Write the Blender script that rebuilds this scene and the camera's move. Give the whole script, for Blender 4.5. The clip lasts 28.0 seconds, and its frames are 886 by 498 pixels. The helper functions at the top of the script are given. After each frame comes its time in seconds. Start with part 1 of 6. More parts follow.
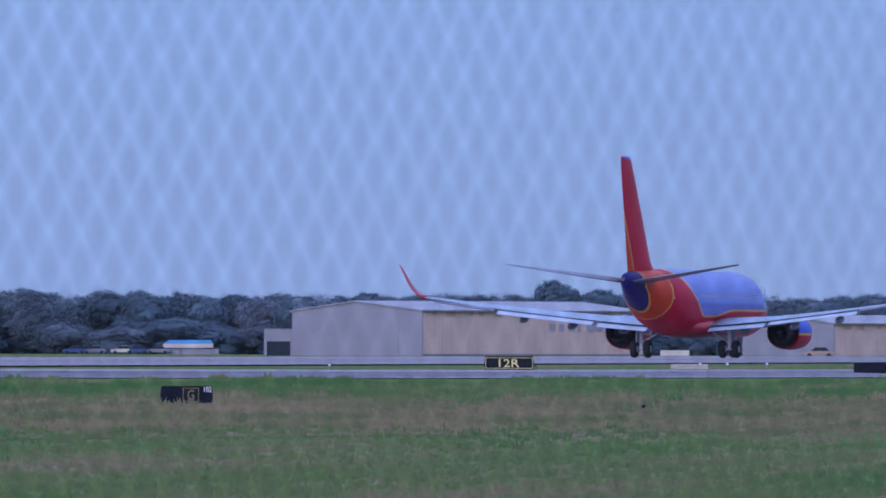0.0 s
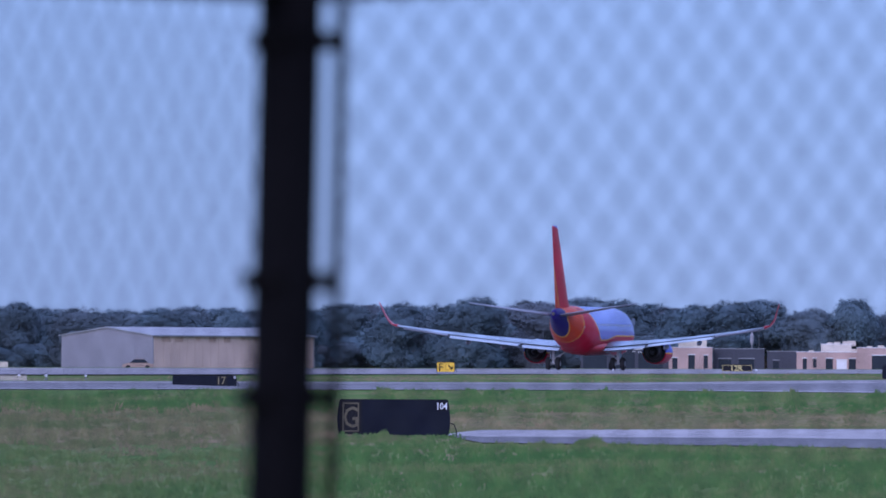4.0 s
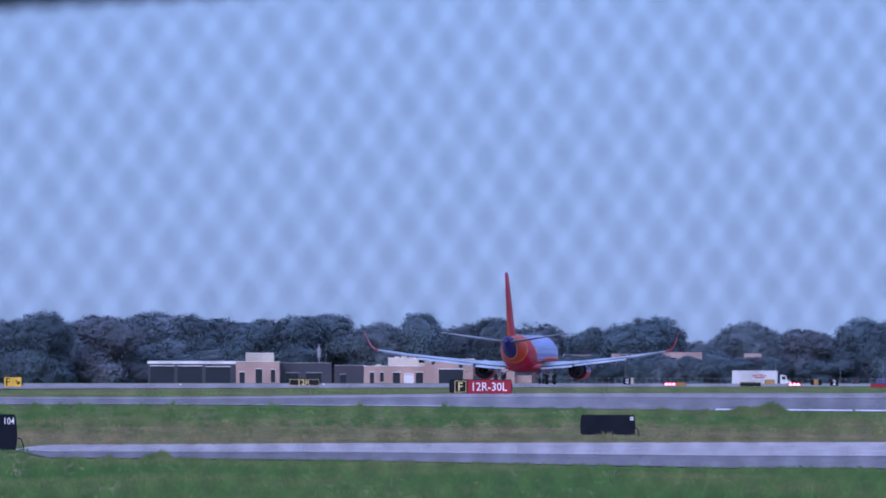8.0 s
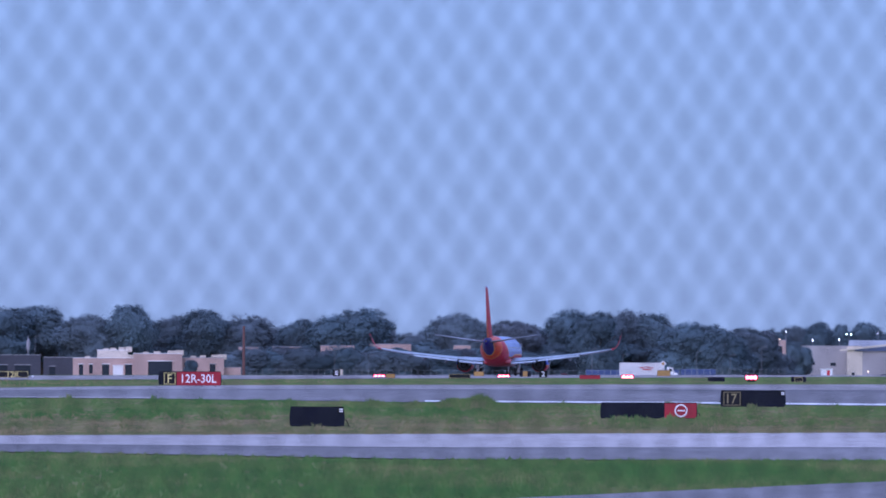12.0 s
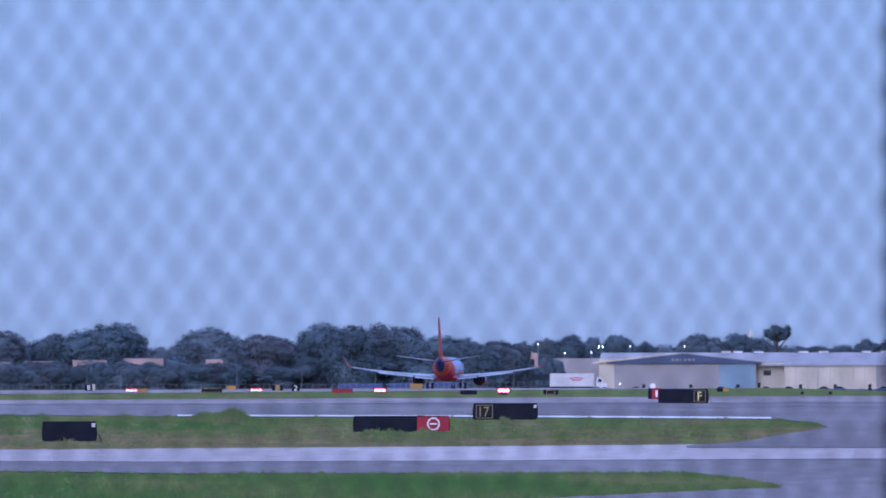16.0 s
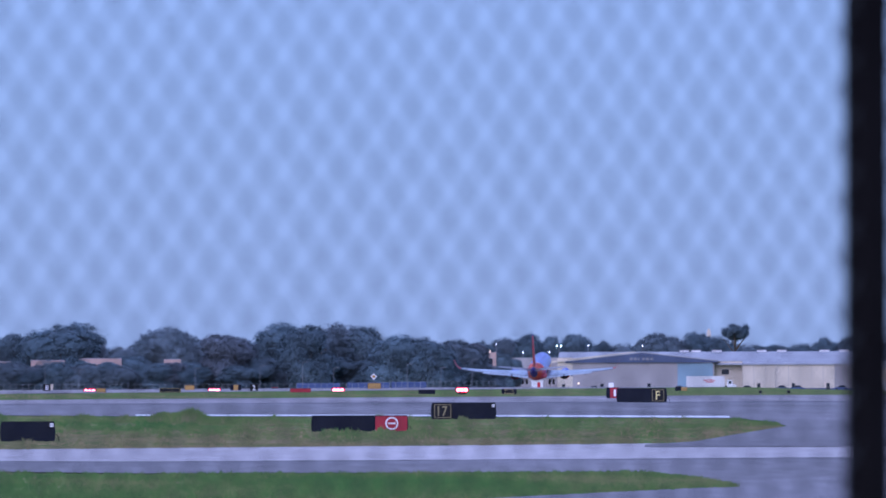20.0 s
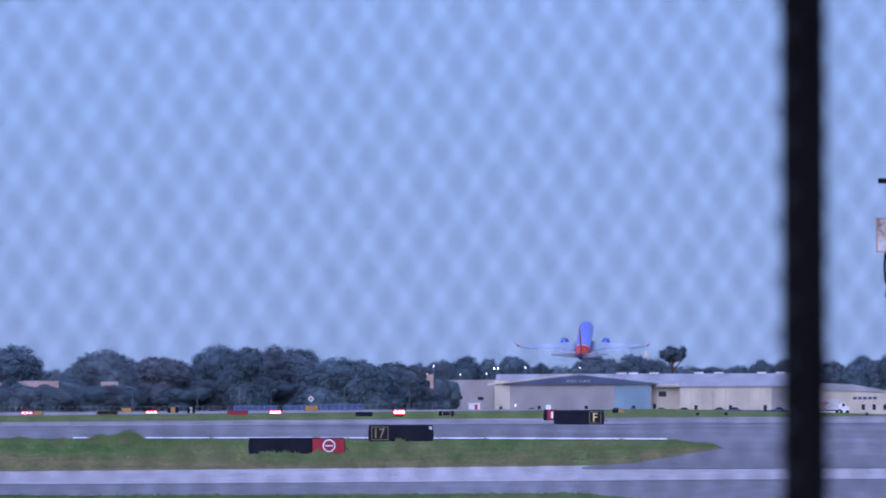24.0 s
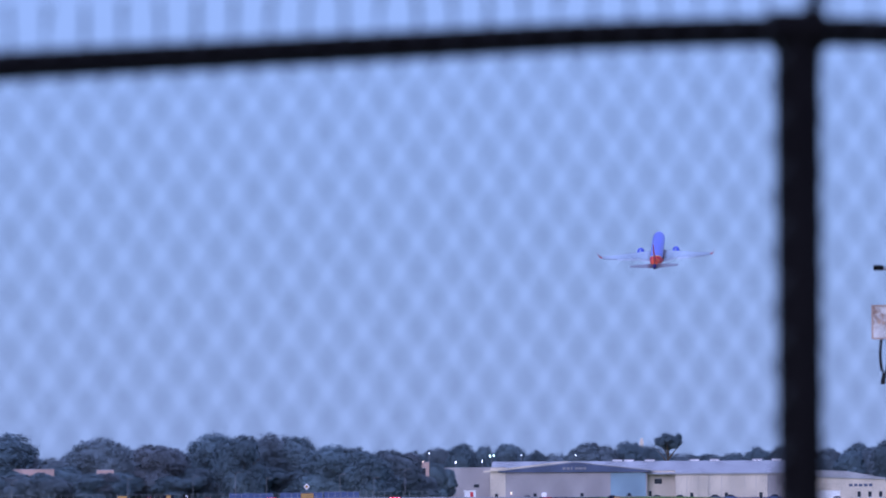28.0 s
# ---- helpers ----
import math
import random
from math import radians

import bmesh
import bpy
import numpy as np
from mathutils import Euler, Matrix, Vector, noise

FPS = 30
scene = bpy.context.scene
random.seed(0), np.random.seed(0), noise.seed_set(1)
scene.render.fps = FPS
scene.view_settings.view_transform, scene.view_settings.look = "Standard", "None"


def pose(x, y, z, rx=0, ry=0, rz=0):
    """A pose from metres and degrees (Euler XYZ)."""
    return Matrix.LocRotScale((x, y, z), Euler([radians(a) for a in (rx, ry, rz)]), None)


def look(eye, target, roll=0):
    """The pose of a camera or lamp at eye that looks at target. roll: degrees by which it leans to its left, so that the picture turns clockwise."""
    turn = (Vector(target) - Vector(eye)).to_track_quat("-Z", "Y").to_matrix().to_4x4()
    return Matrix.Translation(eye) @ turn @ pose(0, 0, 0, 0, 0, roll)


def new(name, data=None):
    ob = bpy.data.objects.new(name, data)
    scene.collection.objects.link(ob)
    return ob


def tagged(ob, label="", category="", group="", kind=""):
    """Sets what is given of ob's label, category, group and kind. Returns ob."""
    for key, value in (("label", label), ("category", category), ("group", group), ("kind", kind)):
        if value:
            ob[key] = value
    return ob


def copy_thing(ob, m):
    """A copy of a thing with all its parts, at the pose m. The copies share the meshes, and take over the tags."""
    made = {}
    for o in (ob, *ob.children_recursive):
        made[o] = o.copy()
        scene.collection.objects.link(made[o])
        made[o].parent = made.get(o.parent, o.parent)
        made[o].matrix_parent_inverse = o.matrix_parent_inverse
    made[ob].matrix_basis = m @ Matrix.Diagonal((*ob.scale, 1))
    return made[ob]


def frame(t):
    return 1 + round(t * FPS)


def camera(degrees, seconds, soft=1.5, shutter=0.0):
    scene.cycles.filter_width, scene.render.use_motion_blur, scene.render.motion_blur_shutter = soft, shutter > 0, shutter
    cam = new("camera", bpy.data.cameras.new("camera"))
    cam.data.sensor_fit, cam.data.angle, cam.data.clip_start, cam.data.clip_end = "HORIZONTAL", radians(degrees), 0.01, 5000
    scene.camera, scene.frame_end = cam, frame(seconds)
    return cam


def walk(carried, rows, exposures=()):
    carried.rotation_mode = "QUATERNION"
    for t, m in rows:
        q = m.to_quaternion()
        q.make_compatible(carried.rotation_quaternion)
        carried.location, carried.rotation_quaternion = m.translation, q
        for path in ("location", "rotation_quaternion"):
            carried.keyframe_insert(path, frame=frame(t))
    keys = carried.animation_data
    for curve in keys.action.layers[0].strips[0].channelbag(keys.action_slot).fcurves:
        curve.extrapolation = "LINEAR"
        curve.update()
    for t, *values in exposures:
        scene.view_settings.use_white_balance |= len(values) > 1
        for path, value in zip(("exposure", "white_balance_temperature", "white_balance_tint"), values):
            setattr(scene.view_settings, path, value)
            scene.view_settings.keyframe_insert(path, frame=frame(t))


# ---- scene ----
# Metres, z up; the camera stands at the origin and looks along +y. Bearings and heights are in ticks of 1/15000 radian,
# bearings to the right of +y, heights above the level line through the eye.
TICK = 1 / 15000.0
EYE = 2.2
PATH = [
    (0, -11.3582, 0.6696, 0.143), (0.5, -11.2704, 0.7520, 0.174), (1, -11.0187, 0.7434, 0.221), (1.1, -10.6789, 0.7417, 0.219),
    (1.2, -10.2318, 0.7395, 0.217), (1.3, -9.8384, 0.7376, 0.215), (1.4, -9.5165, 0.7360, 0.213), (1.5, -9.2304, 0.7346, 0.212),
    (2, -8.1134, 0.7482, 0.246), (2.5, -7.3829, 0.7512, 0.305), (4.5, -6.3849, 0.7733, 0.271), (5, -5.6821, 0.7803, 0.193),
    (5.5, -4.9905, 0.8077, 0.126), (6, -4.4705, 0.8464, 0.206), (6.5, -4.1191, 0.8639, 0.234), (7, -3.9514, 0.8669, 0.221),
    (7.5, -3.8550, 0.8739, 0.186), (8, -3.8335, 0.8778, 0.205), (8.5, -3.5994, 0.8810, 0.254), (9, -2.9483, 0.8465, 0.151),
    (9.5, -2.6891, 0.7803, 0.138), (10, -2.5217, 0.7720, 0.112), (10.5, -2.3310, 0.7780, 0.107), (11, -2.0597, 0.8023, 0.119),
    (11.5, -1.9480, 0.8204, 0.161), (12, -1.8680, 0.8285, 0.159), (12.5, -1.7090, 0.8442, 0.162), (14.5, -1.4339, 0.8637, 0.086),
    (15, -1.3138, 0.8458, 0.041), (15.5, -0.4773, 0.8883, -0.066), (16, -0.1908, 0.9224, -0.084), (16.5, -0.0738, 0.9365, -0.092),
    (17, 0.0000, 0.9244, -0.077), (17.5, -0.0060, 0.9287, -0.067), (18, -0.0174, 0.9401, -0.058), (18.5, -0.0008, 0.9361, -0.075),
    (19, 0.0047, 0.9209, -0.120), (19.5, 0.0484, 0.8994, -0.111), (20, 0.0926, 0.9181, -0.166), (20.5, 0.1717, 0.9568, -0.210),
    (21, 0.4165, 1.0136, -0.201), (21.5, 0.4487, 1.0475, -0.228), (23.5, 0.5126, 1.0900, -0.224), (24, 0.5181, 1.0672, -0.212),
    (24.5, 0.5112, 1.0478, -0.196), (25, 0.5078, 1.0895, -0.236), (25.5, 0.5247, 1.1254, -0.272), (25.6, 0.5438, 1.1631, -0.279),
    (25.7, 0.6725, 1.4177, -0.324), (25.8, 0.7441, 1.5592, -0.349), (25.9, 0.7584, 1.5875, -0.354), (26, 0.7631, 1.5969, -0.356),
    (26.5, 0.7894, 1.6502, -0.377), (27, 0.7639, 1.6469, -0.382), (27.5, 0.5931, 1.6223, -0.323), (28, 0.5518, 1.6589, -0.302),
]
cam = camera(math.degrees(2 * math.atan(784 * TICK)), 28.0, soft=1.7)
cam.data.dof.use_dof = True
cam.data.dof.focus_distance = 320.0
cam.data.dof.aperture_fstop = 12.5


def aim(turn, tilt, roll):
    """Camera pose from its turn to the right, its tilt upwards and its roll, in degrees."""
    return (Matrix.Translation((0, 0, EYE)) @ Matrix.Rotation(radians(-turn), 4, "Z")
            @ Matrix.Rotation(radians(90 + tilt), 4, "X") @ Matrix.Rotation(radians(roll), 4, "Z"))


walk(cam, [(t, aim(a, b, c)) for t, a, b, c in PATH], [(0.0, 0.0, 4800, 38), (6.0, 0.0, 4800, 38), (10.0, -0.03, 4800, 38), (28.0, -0.04, 4780, 40)])

# ---- light: dusk under a thin high overcast, the sun low behind the camera ----
SUN_ELEVATION, SUN_TURN = radians(18), radians(200)
world = bpy.data.worlds.new("evening_sky")
scene.world = world
world.use_nodes = True
wn = world.node_tree
wn.nodes.clear()
w_out = wn.nodes.new("ShaderNodeOutputWorld")
w_bg = wn.nodes.new("ShaderNodeBackground")
w_sky = wn.nodes.new("ShaderNodeTexSky")
w_sky.sky_type = "NISHITA"
w_sky.sun_disc = False
w_sky.sun_elevation, w_sky.sun_rotation = SUN_ELEVATION, SUN_TURN
w_sky.air_density, w_sky.dust_density, w_sky.ozone_density = 1.0, 0.3, 3.0
w_mix = wn.nodes.new("ShaderNodeMix")
w_mix.data_type = "RGBA"
w_mix.inputs["Factor"].default_value = 0.86
# a veil of cloud, blue along the skyline, brighter and greyer overhead
w_tc, w_sp = wn.nodes.new("ShaderNodeTexCoord"), wn.nodes.new("ShaderNodeSeparateXYZ")
wn.links.new(w_tc.outputs["Generated"], w_sp.inputs[0])
w_up = wn.nodes.new("ShaderNodeMapRange")
w_up.inputs["From Min"].default_value, w_up.inputs["From Max"].default_value = 0.03, 0.75
w_up.inputs["To Min"].default_value, w_up.inputs["To Max"].default_value = 0.0, 1.0
wn.links.new(w_sp.outputs[2], w_up.inputs["Value"])
w_veil = wn.nodes.new("ShaderNodeMix")
w_veil.data_type = "RGBA"
w_veil.inputs["A"].default_value, w_veil.inputs["B"].default_value = (2.42, 3.42, 4.18, 1), (8.3, 9.1, 10.7, 1)
wn.links.new(w_up.outputs[0], w_veil.inputs["Factor"])
wn.links.new(w_veil.outputs["Result"], w_mix.inputs["B"])
wn.links.new(w_sky.outputs["Color"], w_mix.inputs["A"])
wn.links.new(w_mix.outputs["Result"], w_bg.inputs["Color"])
w_bg.inputs["Strength"].default_value = 0.12
wn.links.new(w_bg.outputs["Background"], w_out.inputs["Surface"])

sun = new("sun", bpy.data.lights.new("sun", "SUN"))
sun.data.energy, sun.data.angle, sun.data.color = 1.75, radians(40), (1.0, 0.90, 0.82)
sun.matrix_world = look((0, 0, 60), (60 * math.sin(radians(20)), 60 * math.cos(radians(20)), 60 - 60 * math.tan(radians(18))))


# ---- materials ----
def mat(name, rgb, rough=0.6, metal=0.0, scale=1.0, vary=0.25, bump=0.0, fine=18.0, spec=0.4, random_tone=0.0):
    """Painted or natural surface: two scales of tone, a little relief, gloss that varies."""
    m = bpy.data.materials.new(name)
    m.use_nodes = True
    nt = m.node_tree
    b = nt.nodes["Principled BSDF"]
    tc = nt.nodes.new("ShaderNodeTexCoord")
    n1, n2 = nt.nodes.new("ShaderNodeTexNoise"), nt.nodes.new("ShaderNodeTexNoise")
    n1.inputs["Scale"].default_value, n1.inputs["Detail"].default_value = scale, 5
    n2.inputs["Scale"].default_value, n2.inputs["Detail"].default_value = scale * fine, 3
    for n in (n1, n2):
        nt.links.new(tc.outputs["Object"], n.inputs["Vector"])
    add = nt.nodes.new("ShaderNodeMath")
    add.operation = "ADD"
    nt.links.new(n1.outputs["Fac"], add.inputs[0])
    nt.links.new(n2.outputs["Fac"], add.inputs[1])
    mr = nt.nodes.new("ShaderNodeMapRange")
    mr.inputs["From Min"].default_value, mr.inputs["From Max"].default_value = 0.65, 1.35
    mr.inputs["To Min"].default_value, mr.inputs["To Max"].default_value = 1 - vary, 1 + vary
    nt.links.new(add.outputs[0], mr.inputs["Value"])
    last = mr.outputs[0]
    if random_tone:
        oi = nt.nodes.new("ShaderNodeObjectInfo")
        rr = nt.nodes.new("ShaderNodeMapRange")
        rr.inputs["To Min"].default_value, rr.inputs["To Max"].default_value = 1 - random_tone, 1 + random_tone
        mu = nt.nodes.new("ShaderNodeMath")
        mu.operation = "MULTIPLY"
        nt.links.new(oi.outputs["Random"], rr.inputs["Value"])
        nt.links.new(last, mu.inputs[0])
        nt.links.new(rr.outputs[0], mu.inputs[1])
        last = mu.outputs[0]
    vm = nt.nodes.new("ShaderNodeVectorMath")
    vm.operation = "SCALE"
    vm.inputs[0].default_value = rgb
    nt.links.new(last, vm.inputs["Scale"])
    nt.links.new(vm.outputs["Vector"], b.inputs["Base Color"])
    b.inputs["Roughness"].default_value, b.inputs["Metallic"].default_value = rough, metal
    b.inputs["Specular IOR Level"].default_value = spec
    if bump:
        bp = nt.nodes.new("ShaderNodeBump")
        bp.inputs["Strength"].default_value, bp.inputs["Distance"].default_value = 0.6, bump
        nt.links.new(n2.outputs["Fac"], bp.inputs["Height"])
        nt.links.new(bp.outputs["Normal"], b.inputs["Normal"])
    return m


def glow(name, rgb, power):
    m = bpy.data.materials.new(name)
    m.use_nodes = True
    b = m.node_tree.nodes["Principled BSDF"]
    b.inputs["Base Color"].default_value = (*rgb, 1)
    b.inputs["Emission Color"].default_value = (*rgb, 1)
    b.inputs["Emission Strength"].default_value = power
    return m


def two_tone(name, low, high, scale, stretch=(1, 1, 1), rough=0.9, bump=0.0, third=None, spec=0.2, fine_share=0.3, fine=22):
    """Ground cover: patches of two or three colours at one scale and streaks at a finer one."""
    m = bpy.data.materials.new(name)
    m.use_nodes = True
    nt = m.node_tree
    b = nt.nodes["Principled BSDF"]
    tc = nt.nodes.new("ShaderNodeTexCoord")
    mp = nt.nodes.new("ShaderNodeMapping")
    mp.inputs["Scale"].default_value = stretch
    nt.links.new(tc.outputs["Object"], mp.inputs["Vector"])
    n1, n2 = nt.nodes.new("ShaderNodeTexNoise"), nt.nodes.new("ShaderNodeTexNoise")
    n1.inputs["Scale"].default_value, n1.inputs["Detail"].default_value = scale, 6
    n2.inputs["Scale"].default_value, n2.inputs["Detail"].default_value = scale * fine, 4
    nt.links.new(mp.outputs["Vector"], n1.inputs["Vector"])
    nt.links.new(mp.outputs["Vector"], n2.inputs["Vector"])
    ramp = nt.nodes.new("ShaderNodeValToRGB")
    ramp.color_ramp.elements[0].position, ramp.color_ramp.elements[0].color = 0.36, (*low, 1)
    ramp.color_ramp.elements[1].position, ramp.color_ramp.elements[1].color = 0.62, (*high, 1)
    if third:
        e = ramp.color_ramp.elements.new(0.5)
        e.color = (*third, 1)
    mixv = nt.nodes.new("ShaderNodeMix")
    mixv.inputs["Factor"].default_value = fine_share
    nt.links.new(n1.outputs["Fac"], mixv.inputs["A"])
    nt.links.new(n2.outputs["Fac"], mixv.inputs["B"])
    nt.links.new(mixv.outputs["Result"], ramp.inputs["Fac"])
    nt.links.new(ramp.outputs["Color"], b.inputs["Base Color"])
    b.inputs["Roughness"].default_value = rough
    b.inputs["Specular IOR Level"].default_value = spec
    if bump:
        bp = nt.nodes.new("ShaderNodeBump")
        bp.inputs["Strength"].default_value, bp.inputs["Distance"].default_value = 0.8, bump
        nt.links.new(n2.outputs["Fac"], bp.inputs["Height"])
        nt.links.new(bp.outputs["Normal"], b.inputs["Normal"])
    return m


GRASS = two_tone("mown_grass", (0.085, 0.155, 0.043), (0.207, 0.181, 0.093), 0.06, (4.0, 0.5, 1), bump=0.05, third=(0.128, 0.177, 0.056), fine_share=0.42, spec=0.0, fine=7)
DRY_GRASS = two_tone("dry_grass", (0.116, 0.151, 0.050), (0.248, 0.193, 0.103), 0.06, (4.5, 0.5, 1), bump=0.05, third=(0.182, 0.168, 0.076), fine_share=0.42, spec=0.0, fine=7)
BLADES = two_tone("grass_blades", (0.085, 0.168, 0.044), (0.230, 0.196, 0.100), 0.06, (3.0, 0.5, 1), third=(0.141, 0.190, 0.059), fine_share=0.3, spec=0.0)
BLADES_GREEN = two_tone("fresh_grass_blades", (0.071, 0.166, 0.042), (0.195, 0.214, 0.080), 0.06, (3.0, 0.5, 1), third=(0.105, 0.182, 0.050), fine_share=0.3, spec=0.0)
BLADES_DRY = two_tone("dry_grass_blades", (0.116, 0.159, 0.053), (0.292, 0.230, 0.118), 0.09, (2.5, 0.6, 1), third=(0.198, 0.188, 0.082), fine_share=0.3, spec=0.0)
ASPHALT = two_tone("worn_asphalt", (0.145, 0.138, 0.138), (0.255, 0.242, 0.242), 0.05, (1, 0.12, 1), rough=0.8, bump=0.01, third=(0.19, 0.181, 0.178), spec=0.06)
CONCRETE = two_tone("runway_concrete", (0.319, 0.297, 0.288), (0.516, 0.477, 0.458), 0.04, (1, 0.15, 1), rough=0.8, bump=0.01, third=(0.412, 0.381, 0.358), spec=0.06)
RUNWAY = two_tone("worn_runway_concrete", (0.213, 0.198, 0.196), (0.356, 0.330, 0.321), 0.04, (1, 0.15, 1), rough=0.85, bump=0.01, third=(0.276, 0.255, 0.246), spec=0.03)
MARKING = mat("road_marking_white", (0.72, 0.72, 0.70), 0.6, scale=0.4, vary=0.2)
SIGN_BLACK = mat("sign_black_enamel", (0.008, 0.008, 0.010), 0.5, scale=2, vary=0.3, spec=0.15)
SIGN_BACK = mat("sign_cabinet_black", (0.006, 0.008, 0.016), 0.5, scale=1.5, vary=0.35, bump=0.003, spec=0.1)
SIGN_RED = mat("sign_red_face", (0.30, 0.003, 0.015), 0.4, scale=2, vary=0.12)
SIGN_YELLOW = mat("sign_yellow_face", (0.80, 0.50, 0.02), 0.4, scale=2, vary=0.12)
LETTER_YELLOW = mat("letter_yellow", (0.78, 0.66, 0.24), 0.5, scale=3, vary=0.1)
LETTER_DULL = mat("letter_dull_yellow", (0.24, 0.20, 0.09), 0.6, scale=3, vary=0.2)
# Yellow darkened: the dimness of a slanted, half-hidden face put into the letter.
LETTER_FAINT = mat("letter_dimmed_yellow", (0.10, 0.085, 0.045), 0.6, scale=3, vary=0.2)
LETTER_WHITE = mat("letter_white", (0.85, 0.85, 0.85), 0.5, scale=3, vary=0.08)
FENCE_STEEL = mat("dark_fence_steel", (0.005, 0.0045, 0.0045), 0.8, 0.0, scale=6, vary=0.4, spec=0.03)
WIRE = mat("fence_wire", (0.012, 0.012, 0.014), 0.6, 0.0, scale=8, vary=0.3)
GALV = mat("galvanised_steel", (0.34, 0.35, 0.36), 0.45, 0.7, scale=2, vary=0.2)


# ---- small builders ----
def part(name, bm, material, parent, label="", smooth=False):
    """Links a bmesh as one mesh object under a thing or a part."""
    me = bpy.data.meshes.new(name)
    bm.to_mesh(me)
    bm.free()
    for m in (material if isinstance(material, (list, tuple)) else (material,)):
        me.materials.append(m)
    if smooth:
        for p in me.polygons:
            p.use_smooth = True
    ob = new(name, me)
    if parent:
        ob.parent = parent
    if label:
        ob["label"] = label
    return ob


def thing(name, label, category, m=None, group="", kind=""):
    ob = new(name)
    ob.empty_display_size = 0.3
    if m is not None:
        ob.matrix_world = m
    return tagged(ob, label, category, group, kind)


def add_box(bm, x0, x1, y0, y1, z0, z1, bevel=0.0, m=None):
    vs = [bm.verts.new(v) for v in ((x0, y0, z0), (x1, y0, z0), (x1, y1, z0), (x0, y1, z0), (x0, y0, z1), (x1, y0, z1), (x1, y1, z1), (x0, y1, z1))]
    fs = [bm.faces.new([vs[i] for i in f]) for f in ((0, 3, 2, 1), (4, 5, 6, 7), (0, 1, 5, 4), (1, 2, 6, 5), (2, 3, 7, 6), (3, 0, 4, 7))]
    if bevel:
        es = list({e for f in fs for e in f.edges})
        r = bmesh.ops.bevel(bm, geom=es, offset=bevel, segments=2, affect="EDGES")
        vs = list({v for f in r["faces"] for v in f.verts} | {v for v in vs if v.is_valid})
    if m is not None:
        bmesh.ops.transform(bm, matrix=m, verts=vs)
    return bm


def box(x0, x1, y0, y1, z0, z1, bevel=0.0):
    return add_box(bmesh.new(), x0, x1, y0, y1, z0, z1, bevel)


def add_tube(bm, points, radii, sides=10, cap=True):
    """A round bar along points, with a radius at each of them."""
    rings = []
    pts = [Vector(p) for p in points]
    if not hasattr(radii, "__len__"):
        radii = [radii] * len(pts)
    for i, p in enumerate(pts):
        d = (pts[min(i + 1, len(pts) - 1)] - pts[max(i - 1, 0)]).normalized()
        side = d.cross(Vector((0.31, 0.17, 0.93)) if abs(d.z) < 0.9 else Vector((1, 0, 0))).normalized()
        up = side.cross(d)
        rings.append([bm.verts.new(p + radii[i] * (math.cos(a) * side + math.sin(a) * up)) for a in (k * math.tau / sides for k in range(sides))])
    for a, b in zip(rings, rings[1:]):
        for k in range(sides):
            bm.faces.new((a[k], a[(k + 1) % sides], b[(k + 1) % sides], b[k]))
    if cap:
        bm.faces.new(rings[0][::-1])
        bm.faces.new(rings[-1])
    return bm


def tube(points, radii, sides=10, cap=True):
    bm = bmesh.new()
    add_tube(bm, points, radii, sides, cap)
    bmesh.ops.recalc_face_normals(bm, faces=bm.faces)
    return bm


def loft(rings, caps=True, closed=True):
    bm = bmesh.new()
    vs = [[bm.verts.new(p) for p in r] for r in rings]
    n = len(rings[0])
    for a, b in zip(vs, vs[1:]):
        for k in range(n if closed else n - 1):
            bm.faces.new((a[k], a[(k + 1) % n], b[(k + 1) % n], b[k]))
    if caps:
        bm.faces.new(vs[0][::-1])
        bm.faces.new(vs[-1])
    bmesh.ops.recalc_face_normals(bm, faces=bm.faces)
    return bm


def lettering(name, text, size, material, parent, place, label="", width=0.0):
    """Flat raised letters, upright, facing -y, centred on place, size being their height."""
    cu = bpy.data.curves.new(name, "FONT")
    cu.body, cu.size, cu.align_x, cu.align_y, cu.extrude, cu.offset, cu.resolution_u = text, size * 1.38, "CENTER", "CENTER", 0.006, 0.008 * size, 2
    ob = bpy.data.objects.new(name, cu)
    scene.collection.objects.link(ob)
    me = bpy.data.meshes.new_from_object(ob.evaluated_get(bpy.context.evaluated_depsgraph_get()))
    bpy.data.objects.remove(ob)
    co = np.empty(len(me.vertices) * 3)
    me.vertices.foreach_get("co", co)
    co = co.reshape(-1, 3)
    lo, hi = co.min(0), co.max(0)
    co[:, :2] -= (lo[:2] + hi[:2]) / 2
    sx = width / (hi[0] - lo[0]) if width else 1.0
    out = np.stack([co[:, 0] * sx + place[0], -co[:, 2] + place[1], co[:, 1] * size / max(hi[1] - lo[1], 1e-6) + place[2]], 1)
    me.vertices.foreach_set("co", out.ravel())
    me.name = name
    me.materials.clear()
    me.materials.append(material)
    tx = new(name, me)
    tx.parent = parent
    if label:
        tx["label"] = label
    return tx


# ---- the lie of the land ----
RUN_SLOPE, RUN_OFF = 0.0896, -137.8
BANK_S, BANK_Z = (-400, 33, 45, 55, 70, 88, 112, 160), (1.55, 1.55, 1.24, 1.0, 0.72, 0.10, 0.0, 0.0)


def run_x(y):
    """The runway's centre line."""
    return RUN_SLOPE * y + RUN_OFF


def soft_step(f):
    f = min(max(f, 0.0), 1.0)
    return f * f * (3 - 2 * f)


